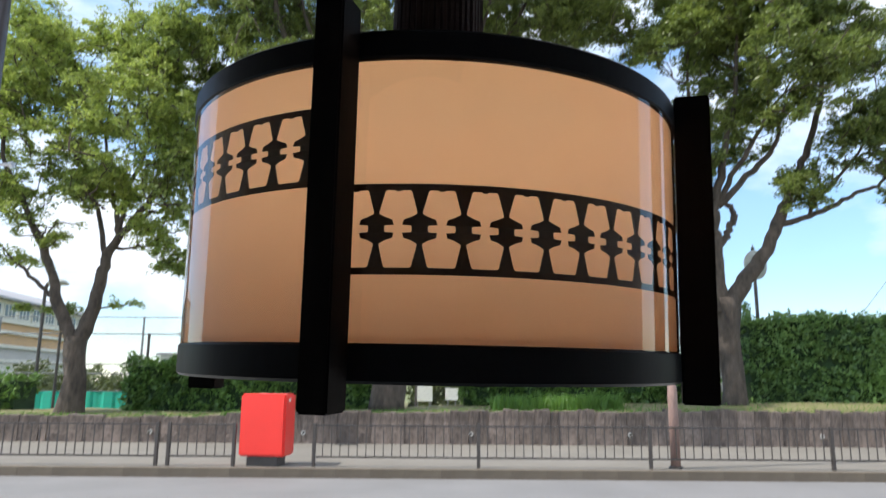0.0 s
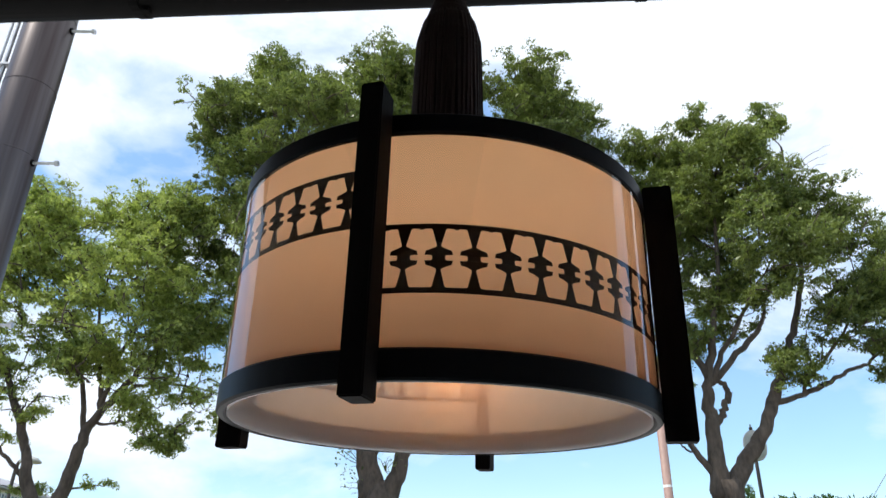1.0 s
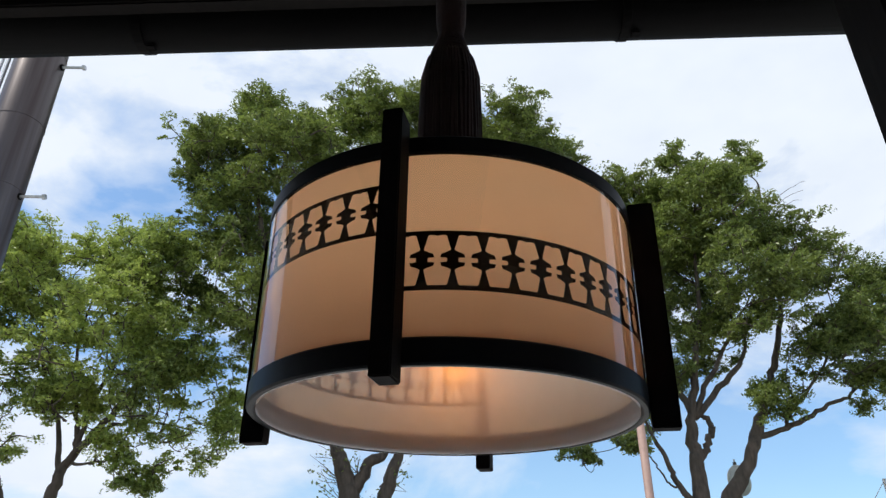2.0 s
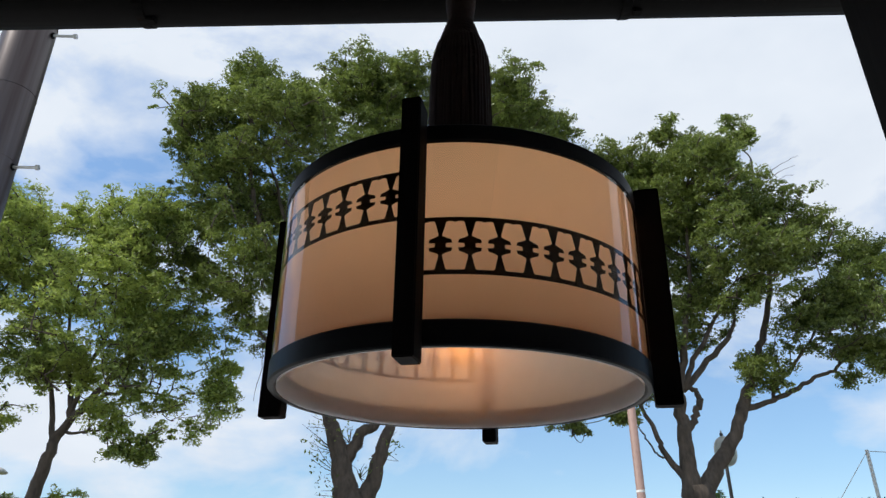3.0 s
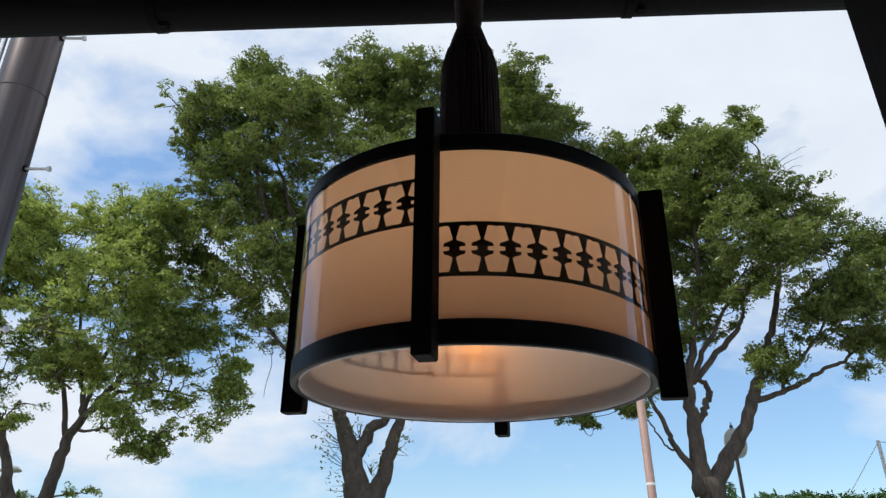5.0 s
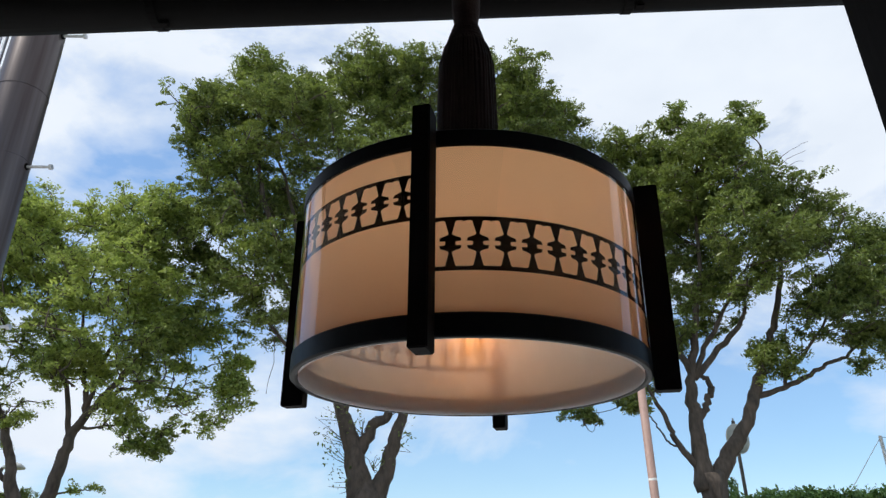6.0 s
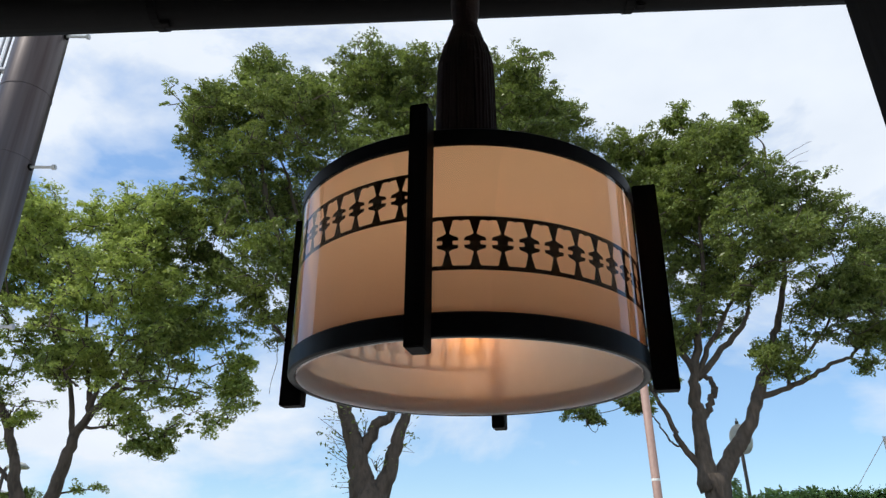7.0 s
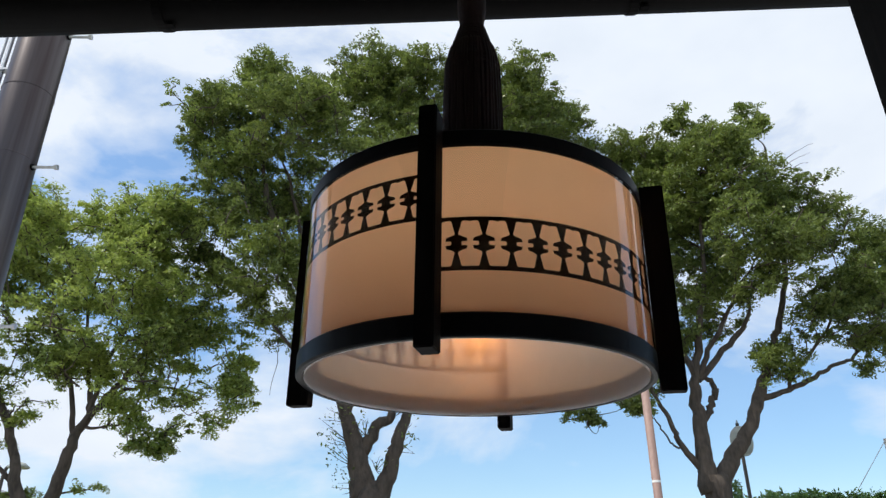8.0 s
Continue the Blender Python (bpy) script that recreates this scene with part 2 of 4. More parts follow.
# shade between the hedge leaves, put into a dark green colour
hedge_core = material("hedge core darkened as shade", (0.022, 0.048, 0.013), 0.95, vary=0.6, scale=4, bump=0.6, depth=0.05)
net_green = material("green court screen", (0.02, 0.42, 0.30), 0.8, vary=0.12, scale=2, bump=0.1)
mesh_wire = material("fence wire", (0.20, 0.21, 0.22), 0.5, metal=0.3, vary=0.2)
drain_ring = material("pale concrete drain ring", (0.42, 0.40, 0.37), 0.8, vary=0.15, scale=8)
house_white = material("off-white cladding", (0.62, 0.60, 0.56), 0.8, vary=0.1, scale=0.5)
house_grey = material("pale grey render", (0.42, 0.40, 0.40), 0.85, vary=0.12, scale=0.5, fine=8)
house_tan = material("tan brick cladding", (0.50, 0.32, 0.18), 0.85, vary=0.14, scale=0.4, fine=8)
roof_grey = material("grey roof sheet", (0.30, 0.30, 0.32), 0.6, vary=0.12, scale=0.5)
pane = material("window pane", (0.05, 0.07, 0.09), 0.12, vary=0.2, scale=0.5, bump=0)
mirror_back = material("grey mirror housing", (0.46, 0.48, 0.47), 0.5, vary=0.15, scale=6)
white_board = material("white notice board", (0.82, 0.82, 0.80), 0.6, vary=0.05)


# ---- mesh helpers ----
def finish(bm, smooth=False):
    bmesh.ops.recalc_face_normals(bm, faces=bm.faces)
    if smooth:
        for f in bm.faces:
            f.smooth = True
    return bm


def mesh_of(name, bm, mat):
    me = bpy.data.meshes.new(name)
    bm.to_mesh(me)
    bm.free()
    me.materials.append(mat)
    return me


def part(name, bm, mat, parent=None, label=""):
    ob = new(name, mesh_of(name, bm, mat))
    ob.parent = parent
    if label:
        tagged(ob, label)
    return ob


def thing(name, place, label, category, group="", kind="", turn=0):
    ob = new(name)
    ob.empty_display_size = 0.1
    ob.matrix_basis = pose(*place, 0, 0, turn)
    return tagged(ob, label, category, group, kind)


def box(bm, x0, x1, y0, y1, z0, z1, bevel=0.0):
    made = bmesh.ops.create_cube(bm, size=1)["verts"]
    bmesh.ops.transform(bm, matrix=Matrix.Translation(((x0 + x1) / 2, (y0 + y1) / 2, (z0 + z1) / 2)) @ Matrix.Diagonal((x1 - x0, y1 - y0, z1 - z0, 1)), verts=made)
    if bevel:
        edges = {e for v in made for e in v.link_edges}
        bmesh.ops.bevel(bm, geom=list(edges), offset=bevel, segments=2, affect="EDGES")
    return bm


def boxed(*a, bevel=0.0):
    return finish(box(bmesh.new(), *a, bevel=bevel))


def lathe(profile, steps=64, a0=0.0, a1=math.tau, closed=True):
    """Turns a profile of (radius, height) round z; closed joins the profile's ends."""
    bm = bmesh.new()
    full = abs(a1 - a0 - math.tau) < 1e-6
    rings = []
    for i in range(steps if full else steps + 1):
        a = a0 + (a1 - a0) * i / steps
        rings.append([bm.verts.new((r * math.cos(a), r * math.sin(a), z)) for r, z in profile])
    n = len(profile)
    for i in range(steps):
        p, q = rings[i], rings[(i + 1) % len(rings)]
        for j in range(n if closed else n - 1):
            k = (j + 1) % n
            bm.faces.new((p[j], q[j], q[k], p[k]))
    if closed and not full:
        bm.faces.new(rings[0])
        bm.faces.new(rings[-1])
    return finish(bm)


def tube(bm, points, radii, sides=8, wobble=0.0):
    """A round tube along points, with a radius at each."""
    points = [Vector(p) for p in points]
    rings = []
    for i, p in enumerate(points):
        way = (points[min(i + 1, len(points) - 1)] - points[max(i - 1, 0)]).normalized()
        u = way.cross(Vector((0.31, 0.95, 0.05))).normalized()
        v = way.cross(u)
        r = radii[i]
        ring = []
        for k in range(sides):
            a = math.tau * k / sides
            rr = r * (1 + wobble * noise.noise(Vector((p.x * 1.3 + math.cos(a), p.y + math.sin(a), p.z * 0.9))))
            ring.append(bm.verts.new(p + (u * math.cos(a) + v * math.sin(a)) * rr))
        rings.append(ring)
    for a, b in zip(rings, rings[1:]):
        for k in range(sides):
            bm.faces.new((a[k], a[(k + 1) % sides], b[(k + 1) % sides], b[k]))
    bm.faces.new(rings[0][::-1])
    bm.faces.new(rings[-1])
    return bm


def rod(p, q, r, sides=8):
    return finish(tube(bmesh.new(), [p, q], [r, r], sides), False)


def smooth_all(ob):
    for f in ob.data.polygons:
        f.use_smooth = True
    return ob


def curve_through(points, per=6):
    """Points on a smooth line through the given ones."""
    pts = [Vector(p) for p in points]
    pts = [pts[0] * 2 - pts[1]] + pts + [pts[-1] * 2 - pts[-2]]
    res = []
    for i in range(1, len(pts) - 2):
        a, b, c, d = pts[i - 1:i + 3]
        for k in range(per):
            t = k / per
            res.append(0.5 * ((2 * b) + (c - a) * t + (2 * a - 5 * b + 4 * c - d) * t * t + (3 * b - a - 3 * c + d) * t ** 3))
    res.append(pts[-2])
    return res


def raw_mesh(name, verts, faces, mat):
    me = bpy.data.meshes.new(name)
    me.from_pydata(verts, [], faces)
    me.materials.append(mat)
    return me


# ---- ground, road, pavements ----
ground = tagged(part("ground", boxed(-600, 600, -60, 1200, -0.5, -0.02), field), "open level grassland far beyond the road", "ground", kind="structure")
road = tagged(part("road", boxed(-60, 60, 8.0, 12.02, -0.3, 0.0), asphalt), "worn pale grey asphalt road", "road", kind="structure")
# ground below the view, widened as a reflector for the lamp's inside
tagged(part("pavement", boxed(-60, 60, -8, 7.85, -0.3, 0.10), bounce_paving), "unseen pale concrete paving widened to bounce light upward", "pavement", kind="structure")
tagged(part("pavement", boxed(-60, 60, 12.20, 17.05, -0.3, 0.15), paving), "pale pavement between kerb and retaining wall", "pavement", kind="structure")
far_kerb = thing("kerb", (0, 12.02, 0), "row of dirty concrete kerb stones beside the road", "kerb", kind="structure")
near_kerb = thing("kerb", (0, 7.85, 0), "row of concrete kerb stones by the shop", "kerb", kind="structure")


def bank_top(x, y):
    """Height of the bank: low at the wall, a little higher towards the hedges."""
    back = 0.76 if x < -6 else min(1.14, 0.86 + 0.022 * (x + 3)) if x > -4 else 0.76 + 0.04 * (x + 6)
    front = 0.73 if x < -5.4 else min(0.95, 0.86 + 0.010 * (x + 3))
    return front + (max(back, front) - front) * min(1.0, max(0.0, (y - 17.24) / 1.0))


def bank():
    """Raised ground behind the wall, falling away to the court."""
    bm = bmesh.new()
    xs = np.linspace(-40, 40, 81)
    ys = [17.24, 17.6, 18.2, 19, 20, 21.5, 23, 25, 30, 45]
    grid = []
    for y in ys:
        row = []
        for x in xs:
            top = bank_top(x, y)
            fall = 0.0 if y < 22 else min(1, (y - 22) / 4) * (top - 0.3)
            row.append(bm.verts.new((x, y, top - fall - 0.03 * (y < 17.3) + (0.06 * noise.noise(Vector((x * 0.7, y * 0.7, 0))) if y > 17.3 else 0.0))))
        grid.append(row)
    for a, b in zip(grid, grid[1:]):
        for i in range(len(xs) - 1):
            bm.faces.new((a[i], a[i + 1], b[i + 1], b[i]))
    for f in bm.faces:
        f.smooth = True
    return finish(bm)


tagged(part("embankment", bank(), soil), "raised bank of dry grass and soil", "bank", kind="structure")
retaining_wall = thing("retaining_wall", (0, 17.05, 0), "weathered stone retaining wall with drain holes", "wall", kind="structure")

# ---- shop front over and behind the camera ----
SHOP_TURN = -4.2
shop = pose(0, 0, 0, 0, 0, SHOP_TURN)


def in_shop(ob):
    ob.matrix_basis = shop @ ob.matrix_basis
    return ob


in_shop(tagged(part("ceiling", boxed(-1.6, 1.4, -2.6, 0.44, 2.66, 2.76), dark_timber), "dark timber eave ceiling", "ceiling", kind="structure"))
# added back wall, never in view: its white plaster bounces light onto the lamp
in_shop(tagged(part("unseen_wall_back", boxed(-1.6, 1.4, -2.75, -2.6, 0.1, 2.76), plaster), "unseen plaster wall added to bounce light from behind", "wall", kind="structure"))
# added side walls, out of view: their ends set the sky strips on the shade
in_shop(tagged(part("unseen_wall_west", boxed(-1.40, -1.28, -2.598, 0.36, 0.1, 2.658), plaster), "unseen plaster side wall added to bound light and reflections", "wall", kind="structure"))
in_shop(tagged(part("unseen_wall_east", boxed(0.70, 0.82, -2.598, 0.09, 0.1, 2.658), plaster), "unseen plaster side wall added to bound light and reflections", "wall", kind="structure"))


def gutter():
    g = thing("rain_gutter", (0, 0.515, 2.568), "dark brown half-round rain gutter under the eave", "gutter")
    prof = [(0.055 * math.cos(a), 0.055 * math.sin(a)) for a in np.linspace(math.pi, math.tau, 13)]
    prof += [(0.050 * math.cos(a), 0.050 * math.sin(a)) for a in np.linspace(math.tau, math.pi, 13)]
    bm = bmesh.new()
    ends = [[bm.verts.new((x, u, w)) for u, w in prof] for x in (-1.58, 1.38)]
    for j in range(len(prof)):
        k = (j + 1) % len(prof)
        bm.faces.new((ends[0][j], ends[0][k], ends[1][k], ends[1][j]))
    bm.faces.new(ends[0])
    bm.faces.new(ends[1])
    smooth_all(part("trough", finish(bm), gutter_dark, g))
    for x in (-1.55, -0.635, 0.343, 1.24):
        bm = lathe([(0.0552, -0.010), (0.0575, -0.009), (0.0575, 0.009), (0.0552, 0.010)], 14, math.pi, math.tau)
        bmesh.ops.transform(bm, matrix=pose(0, 0, 0, 90, 0, 90), verts=bm.verts)
        bmesh.ops.transform(bm, matrix=pose(x, 0, 0), verts=bm.verts)
        b = part("bracket", bm, gutter_dark, g)
        part("screw", boxed(x + 0.010, x + 0.030, -0.010, 0.010, -0.0615, -0.0545, bevel=0.003), gutter_dark, b)
    return in_shop(g)


gutter()
fascia = in_shop(tagged(part("fascia", boxed(-1.6, 1.4, 0.425, 0.4585, 2.540, 2.658, bevel=0.004), dark_timber), "dark timber fascia board behind the gutter", "fascia", kind="structure"))


def shop_post():
    p = thing("timber_post", (0.738, 0.262, 0.1), "dark timber post holding the eave", "post")
    part("shaft", boxed(-0.055, 0.055, -0.055, 0.055, 0, 2.5, bevel=0.006), dark_timber, p)
    part("foot", boxed(-0.075, 0.075, -0.075, 0.075, 0, 0.08, bevel=0.01), kerb_stone, p)
    p.matrix_basis = pose(0.738, 0.262, 0.1, 0, 0, SHOP_TURN)


shop_post()


# ---- the pendant lamp ----
LAMP = pose(0, 0, 1.6) @ Matrix.Rotation(0.0124, 4, "Y") @ Matrix.Rotation(0.0339, 4, "X")
POST_ANGLE = radians(-105.2)
lamp = thing("pendant_lamp", (0, 0, 1.6), "round tan paper pendant lamp with black lattice bands and rings", "lamp")
lamp.matrix_basis = LAMP


def square_ring(r0, r1, z0, z1, c=0.0014):
    return lathe([(r0, z0 + c), (r0 + c, z0), (r1 - c, z0), (r1, z0 + c), (r1, z1 - c), (r1 - c, z1), (r0 + c, z1), (r0, z1 - c)], 320)


part("lower_ring", square_ring(0.1440, 0.1500, 0.0095, 0.0268), black_lacquer, lamp, "black lacquered lower ring")
part("upper_ring", square_ring(0.1440, 0.1500, 0.1545, 0.1685), black_lacquer, lamp, "black lacquered upper ring")
for k in range(4):
    a = POST_ANGLE + k * math.pi / 2
    bm = boxed(0.1498, 0.1700, -0.0067, 0.0067, -0.0023, 0.1786, bevel=0.0009)
    bmesh.ops.transform(bm, matrix=Matrix.Rotation(a, 4, "Z"), verts=bm.verts)
    part("post", bm, black_post, lamp, "square black wooden post")
    bm = lathe([(0.1491, 0.0262), (0.1491, 0.1552)], 40, a, a + math.pi / 2, closed=False)
    sheet = smooth_all(part("shade_panel", bm, clear_sheet, lamp, "tan-tinted glossy panel over the paper"))
    sheet.visible_shadow = False
smooth_all(part("paper_shade", lathe([(0.1432, 0.0098), (0.1432, 0.0275), (0.1478, 0.0280), (0.1478, 0.1542), (0.1432, 0.1547), (0.1432, 0.1588)], 120, closed=False), shade_paper, lamp, "glowing white paper cylinder"))


def lattice(a0, a1, z0, z1, count):
    """One band: two rims and dark figures standing between vase-shaped gaps, bent round the shade."""
    bm = bmesh.new()
    r0, r1 = 0.1482, 0.1488
    h = z1 - z0
    pitch = (a1 - a0) / count
    # half width of a gap against the height, as shares of pitch and height
    gap = [(0.075, 0.29), (0.10, 0.33), (0.30, 0.43), (0.335, 0.44), (0.375, 0.30), (0.40, 0.13), (0.455, 0.10), (0.462, 0.30), (0.48, 0.315),
           (0.52, 0.315), (0.538, 0.30), (0.545, 0.10), (0.60, 0.13), (0.63, 0.30), (0.665, 0.44), (0.70, 0.43), (0.91, 0.31), (0.93, 0.27)]

    def at(a, z, r):
        return bm.verts.new((r * math.cos(a), r * math.sin(a), z))

    def slab(quad):
        f = [at(a, z, r1) for a, z in quad]
        b = [at(a, z, r0) for a, z in quad]
        bm.faces.new(f)
        bm.faces.new(b[::-1])
        for j in range(4):
            k = (j + 1) % 4
            bm.faces.new((f[j], b[j], b[k], f[k]))

    steps = count * 4
    for lo, hi in ((0.0, gap[0][0]), (gap[-1][0], 1.0)):
        for i in range(steps):
            u, v = a0 + (a1 - a0) * i / steps, a0 + (a1 - a0) * (i + 1) / steps
            slab([(u, z0 + h * lo), (v, z0 + h * lo), (v, z0 + h * hi), (u, z0 + h * hi)])
    for i in range(count + 1):
        c = a0 + pitch * i
        for (s0, g0), (s1, g1) in zip(gap, gap[1:]):
            w0, w1 = (0.5 - g0) * pitch, (0.5 - g1) * pitch
            lo0, hi0, lo1, hi1 = c - w0, c + w0, c - w1, c + w1
            lo0, lo1 = max(lo0, a0), max(lo1, a0)
            hi0, hi1 = min(hi0, a1), min(hi1, a1)
            slab([(lo0, z0 + h * s0), (hi0, z0 + h * s0), (hi1, z0 + h * s1), (lo1, z0 + h * s1)])
        if i < count:
            m = c + pitch / 2
            slab([(m - 0.05 * pitch, z0 + h * 0.915), (m + 0.05 * pitch, z0 + h * 0.915), (m + 0.09 * pitch, z0 + h * 0.935), (m - 0.09 * pitch, z0 + h * 0.935)])
    return finish(bm)


for k, (z0, z1) in enumerate(((0.0563, 0.0965), (0.0965, 0.1335), (0.0563, 0.0965), (0.0965, 0.1335))):
    a = POST_ANGLE + k * math.pi / 2
    part("lattice_band", lattice(a + radians(1.4 if k % 2 else -1.0), a + radians(90.2 if k % 2 else 87.8), z0, z1, 12), black_cut, lamp, "black cut-out lattice band")
part("top_cover", lathe([(0.002, 0.1590), (0.1440, 0.1590), (0.1440, 0.1625), (0.002, 0.1625)], 64), black_lacquer, lamp, "black wooden top cover")
# added dish, out of view: keeps the bulb's light off the lower paper
part("light_shield", lathe([(0.001, 0.112), (0.040, 0.1135), (0.044, 0.118), (0.0425, 0.118), (0.039, 0.116), (0.001, 0.1145)], 40), brass, lamp, "unseen brass dish added to shade the lower walls")
smooth_all(part("bulb", lathe([(0.0005, 0.1150), (0.010, 0.1155), (0.0125, 0.122), (0.019, 0.131), (0.021, 0.139), (0.018, 0.148), (0.010, 0.154), (0.0005, 0.156)], 28), bulb_glow, lamp, "lit warm bulb"))
# added hidden source and its socket, casting an orange glow spot on the back paper
GLOW_SPOT = pose(0.010, 0.118, 0)
bm = lathe([(0.001, 0.1125), (0.007, 0.1125), (0.008, 0.116), (0.008, 0.1588), (0.001, 0.1588)], 24)
bmesh.ops.transform(bm, matrix=GLOW_SPOT, verts=bm.verts)
part("socket", bm, brass, lamp)
bm = lathe([(0.0005, 0.0890), (0.005, 0.0900), (0.0085, 0.0935), (0.0095, 0.0985), (0.0085, 0.104), (0.006, 0.1095), (0.0055, 0.1123), (0.0005, 0.1124)], 24)
bmesh.ops.transform(bm, matrix=GLOW_SPOT, verts=bm.verts)
smooth_all(part("bulb", bm, glow_spot_source, lamp, "hidden source added for the orange glow spot"))


def tassel():
    t = thing("hanging_cord", (0, 0, 0), "thick dark red-brown tasselled cord holding the lamp", "cord")
    t.matrix_basis = LAMP
    prof = [(0.0285, 0.1600), (0.0283, 0.20), (0.0278, 0.27), (0.0270, 0.315), (0.0262, 0.338), (0.0220, 0.358), (0.0140, 0.372)]
    kinds = []
    for k in range(4):
        pts = [(r * math.cos(0.03 * math.sin(k * 2.1 + z * 24)), r * math.sin(0.03 * math.sin(k * 2.1 + z * 24)), z) for r, z in prof]
        kinds.append(mesh_of("strand", finish(tube(bmesh.new(), pts, [0.0025] * 5 + [0.0022, 0.0018], 6)), cord_brown))
    for i in range(44):
        o = new("strand", kinds[(i * 7) % 4])
        o.parent, o.matrix_basis = t, Matrix.Rotation(math.tau * i / 44, 4, "Z")
    part("core", lathe([(0.001, 0.1622), (0.0270, 0.1622), (0.0255, 0.28), (0.0235, 0.325), (0.014, 0.360), (0.001, 0.378)], 32), cord_brown, t)
    for i, z in enumerate(np.linspace(0.330, 0.386, 13)):
        r = 0.0262 - 0.0140 * ((z - 0.330) / 0.056) ** 1.3
        ring = [(r * math.cos(a), r * math.sin(a), z + 0.0008 * math.sin(a)) for a in np.linspace(0, math.tau, 29)]
        part("winding", finish(tube(bmesh.new(), ring, [0.0026] * 29, 6)), cord_brown, t)
    part("neck", lathe([(0.001, 0.36), (0.0120, 0.36), (0.0125, 0.392), (0.0150, 0.410), (0.0155, 0.43), (0.0150, 1.072), (0.001, 1.072)], 28), cord_brown, t)


tassel()


# ---- utility pole by the shop ----
def utility_pole():
    p = thing("utility_pole", (-2.512, 3.05, 0.1), "shiny grey-brown steel utility pole with step bolts", "pole")
    smooth_all(part("shaft", lathe([(0.001, -0.1), (0.165, -0.1), (0.146, 4.0), (0.128, 9.0), (0.001, 9.0)], 40), pole_grey, p))
    for i, z in enumerate(np.arange(2.1, 8.5, 0.495)):
        side = 1 if i % 2 else -1
        b = part("step_bolt", rod((side * 0.13, 0, z), (side * 0.29, 0, z), 0.009), steel, p)
        part("bolt_head", rod((side * 0.28, 0, z), (side * 0.297, 0, z), 0.017), steel, b)
        part("bolt_collar", rod((side * 0.135, 0, z), (side * 0.152, 0, z), 0.021, 10), gutter_dark, b)
    for z in (3.62, 4.10, 4.66, 5.4):
        part("seam", lathe([(0.12, z), (0.1497 - 0.0036 * (z - 3.6), z), (0.1497 - 0.0036 * (z - 3.6), z + 0.006), (0.12, z + 0.006)], 40), pole_grey, p)
    for dx, r in ((-0.178, 0.012), (-0.215, 0.009)):
        part("conduit", rod((dx - 0.012, -0.04, 0.0), (dx + 0.010, -0.04, 8.0), r, 12), steel, p, "thin steel cable conduit")
    for z in (3.6, 4.25, 4.9):
        part("clamp", boxed(-0.232, -0.11, -0.065, -0.02, z, z + 0.022, bevel=0.004), steel, p)


utility_pole()


# ---- roadside fence, box and sign pole ----
def fence_panel(x0, x1, first):
    f = thing("fence", (x0, 12.3, 0.15), "low brown steel pedestrian fence of thin bars", "fence", "roadside fences")
    w = x1 - x0
    if first:
        part("post", boxed(-0.03, 0.03, -0.03, 0.03, 0, 0.74, bevel=0.006), fence_brown, f)
    part("post", boxed(w - 0.03, w + 0.03, -0.03, 0.03, 0, 0.74, bevel=0.006), fence_brown, f)
    for z in (0.69, 0.155):
        part("rail", boxed(0.031, w - 0.031, -0.018, 0.018, z, z + 0.03, bevel=0.004), fence_brown, f)
    n = max(2, round(w / 0.155))
    me = mesh_of("bar", boxed(-0.008, 0.008, -0.008, 0.008, 0.186, 0.689), fence_brown)
    for i in range(1, n):
        b = new("bar", me)
        b.parent, b.location = f, (w * i / n, 0, 0)


for x0, x1, first in ((-17.2, -14.1, 1), (-14.1, -11.0, 0), (-11.0, -7.98, 0), (-7.98, -4.97, 0), (-4.76, -3.62, 1), (-2.22, 0.65, 1), (0.65, 3.65, 0), (3.65, 6.83, 0), (6.83, 9.95, 0), (9.95, 13.05, 0), (13.05, 16.2, 0)):
    fence_panel(x0, x1, first)


def red_box():
    b = thing("equipment_cabinet", (-3.1, 12.52, 0.15), "bright red metal cabinet on a dark plinth by the fence", "cabinet", turn=-6)
    part("body", boxed(-0.41, 0.41, -0.28, 0.28, 0.17, 1.24, bevel=0.03), red_paint, b)
    d = part("door", boxed(-0.385, 0.385, -0.296, -0.282, 0.2, 1.2, bevel=0.010), red_paint, b)
    part("latch", boxed(0.335, 0.35, -0.306, -0.297, 0.66, 0.72, bevel=0.003), red_paint, d)
    part("plinth", boxed(-0.28, 0.28, -0.22, 0.22, 0, 0.169, bevel=0.01), fence_brown, b, "dark base plinth")
    part("badge", boxed(0.411, 0.416, -0.12, -0.04, 1.10, 1.16), pale_band, b, "small pale badge")


red_box()


def sign_pole():
    p = thing("sign_pole", (4.12, 12.42, 0.15), "faded rust-brown steel pole at the kerb", "pole")
    smooth_all(part("shaft", lathe([(0.001, 0), (0.085, 0), (0.085, 1.3), (0.078, 1.34), (0.075, 6.2), (0.001, 6.2)], 20), pole_rust, p))
    part("band", lathe([(0.0765, 2.86), (0.079, 2.86), (0.079, 2.90), (0.0765, 2.90)], 20), pale_band, p, "thin pale band")
    part("base_collar", lathe([(0.086, 0), (0.12, 0), (0.12, 0.04), (0.086, 0.05)], 20), fence_brown, p)


sign_pole()


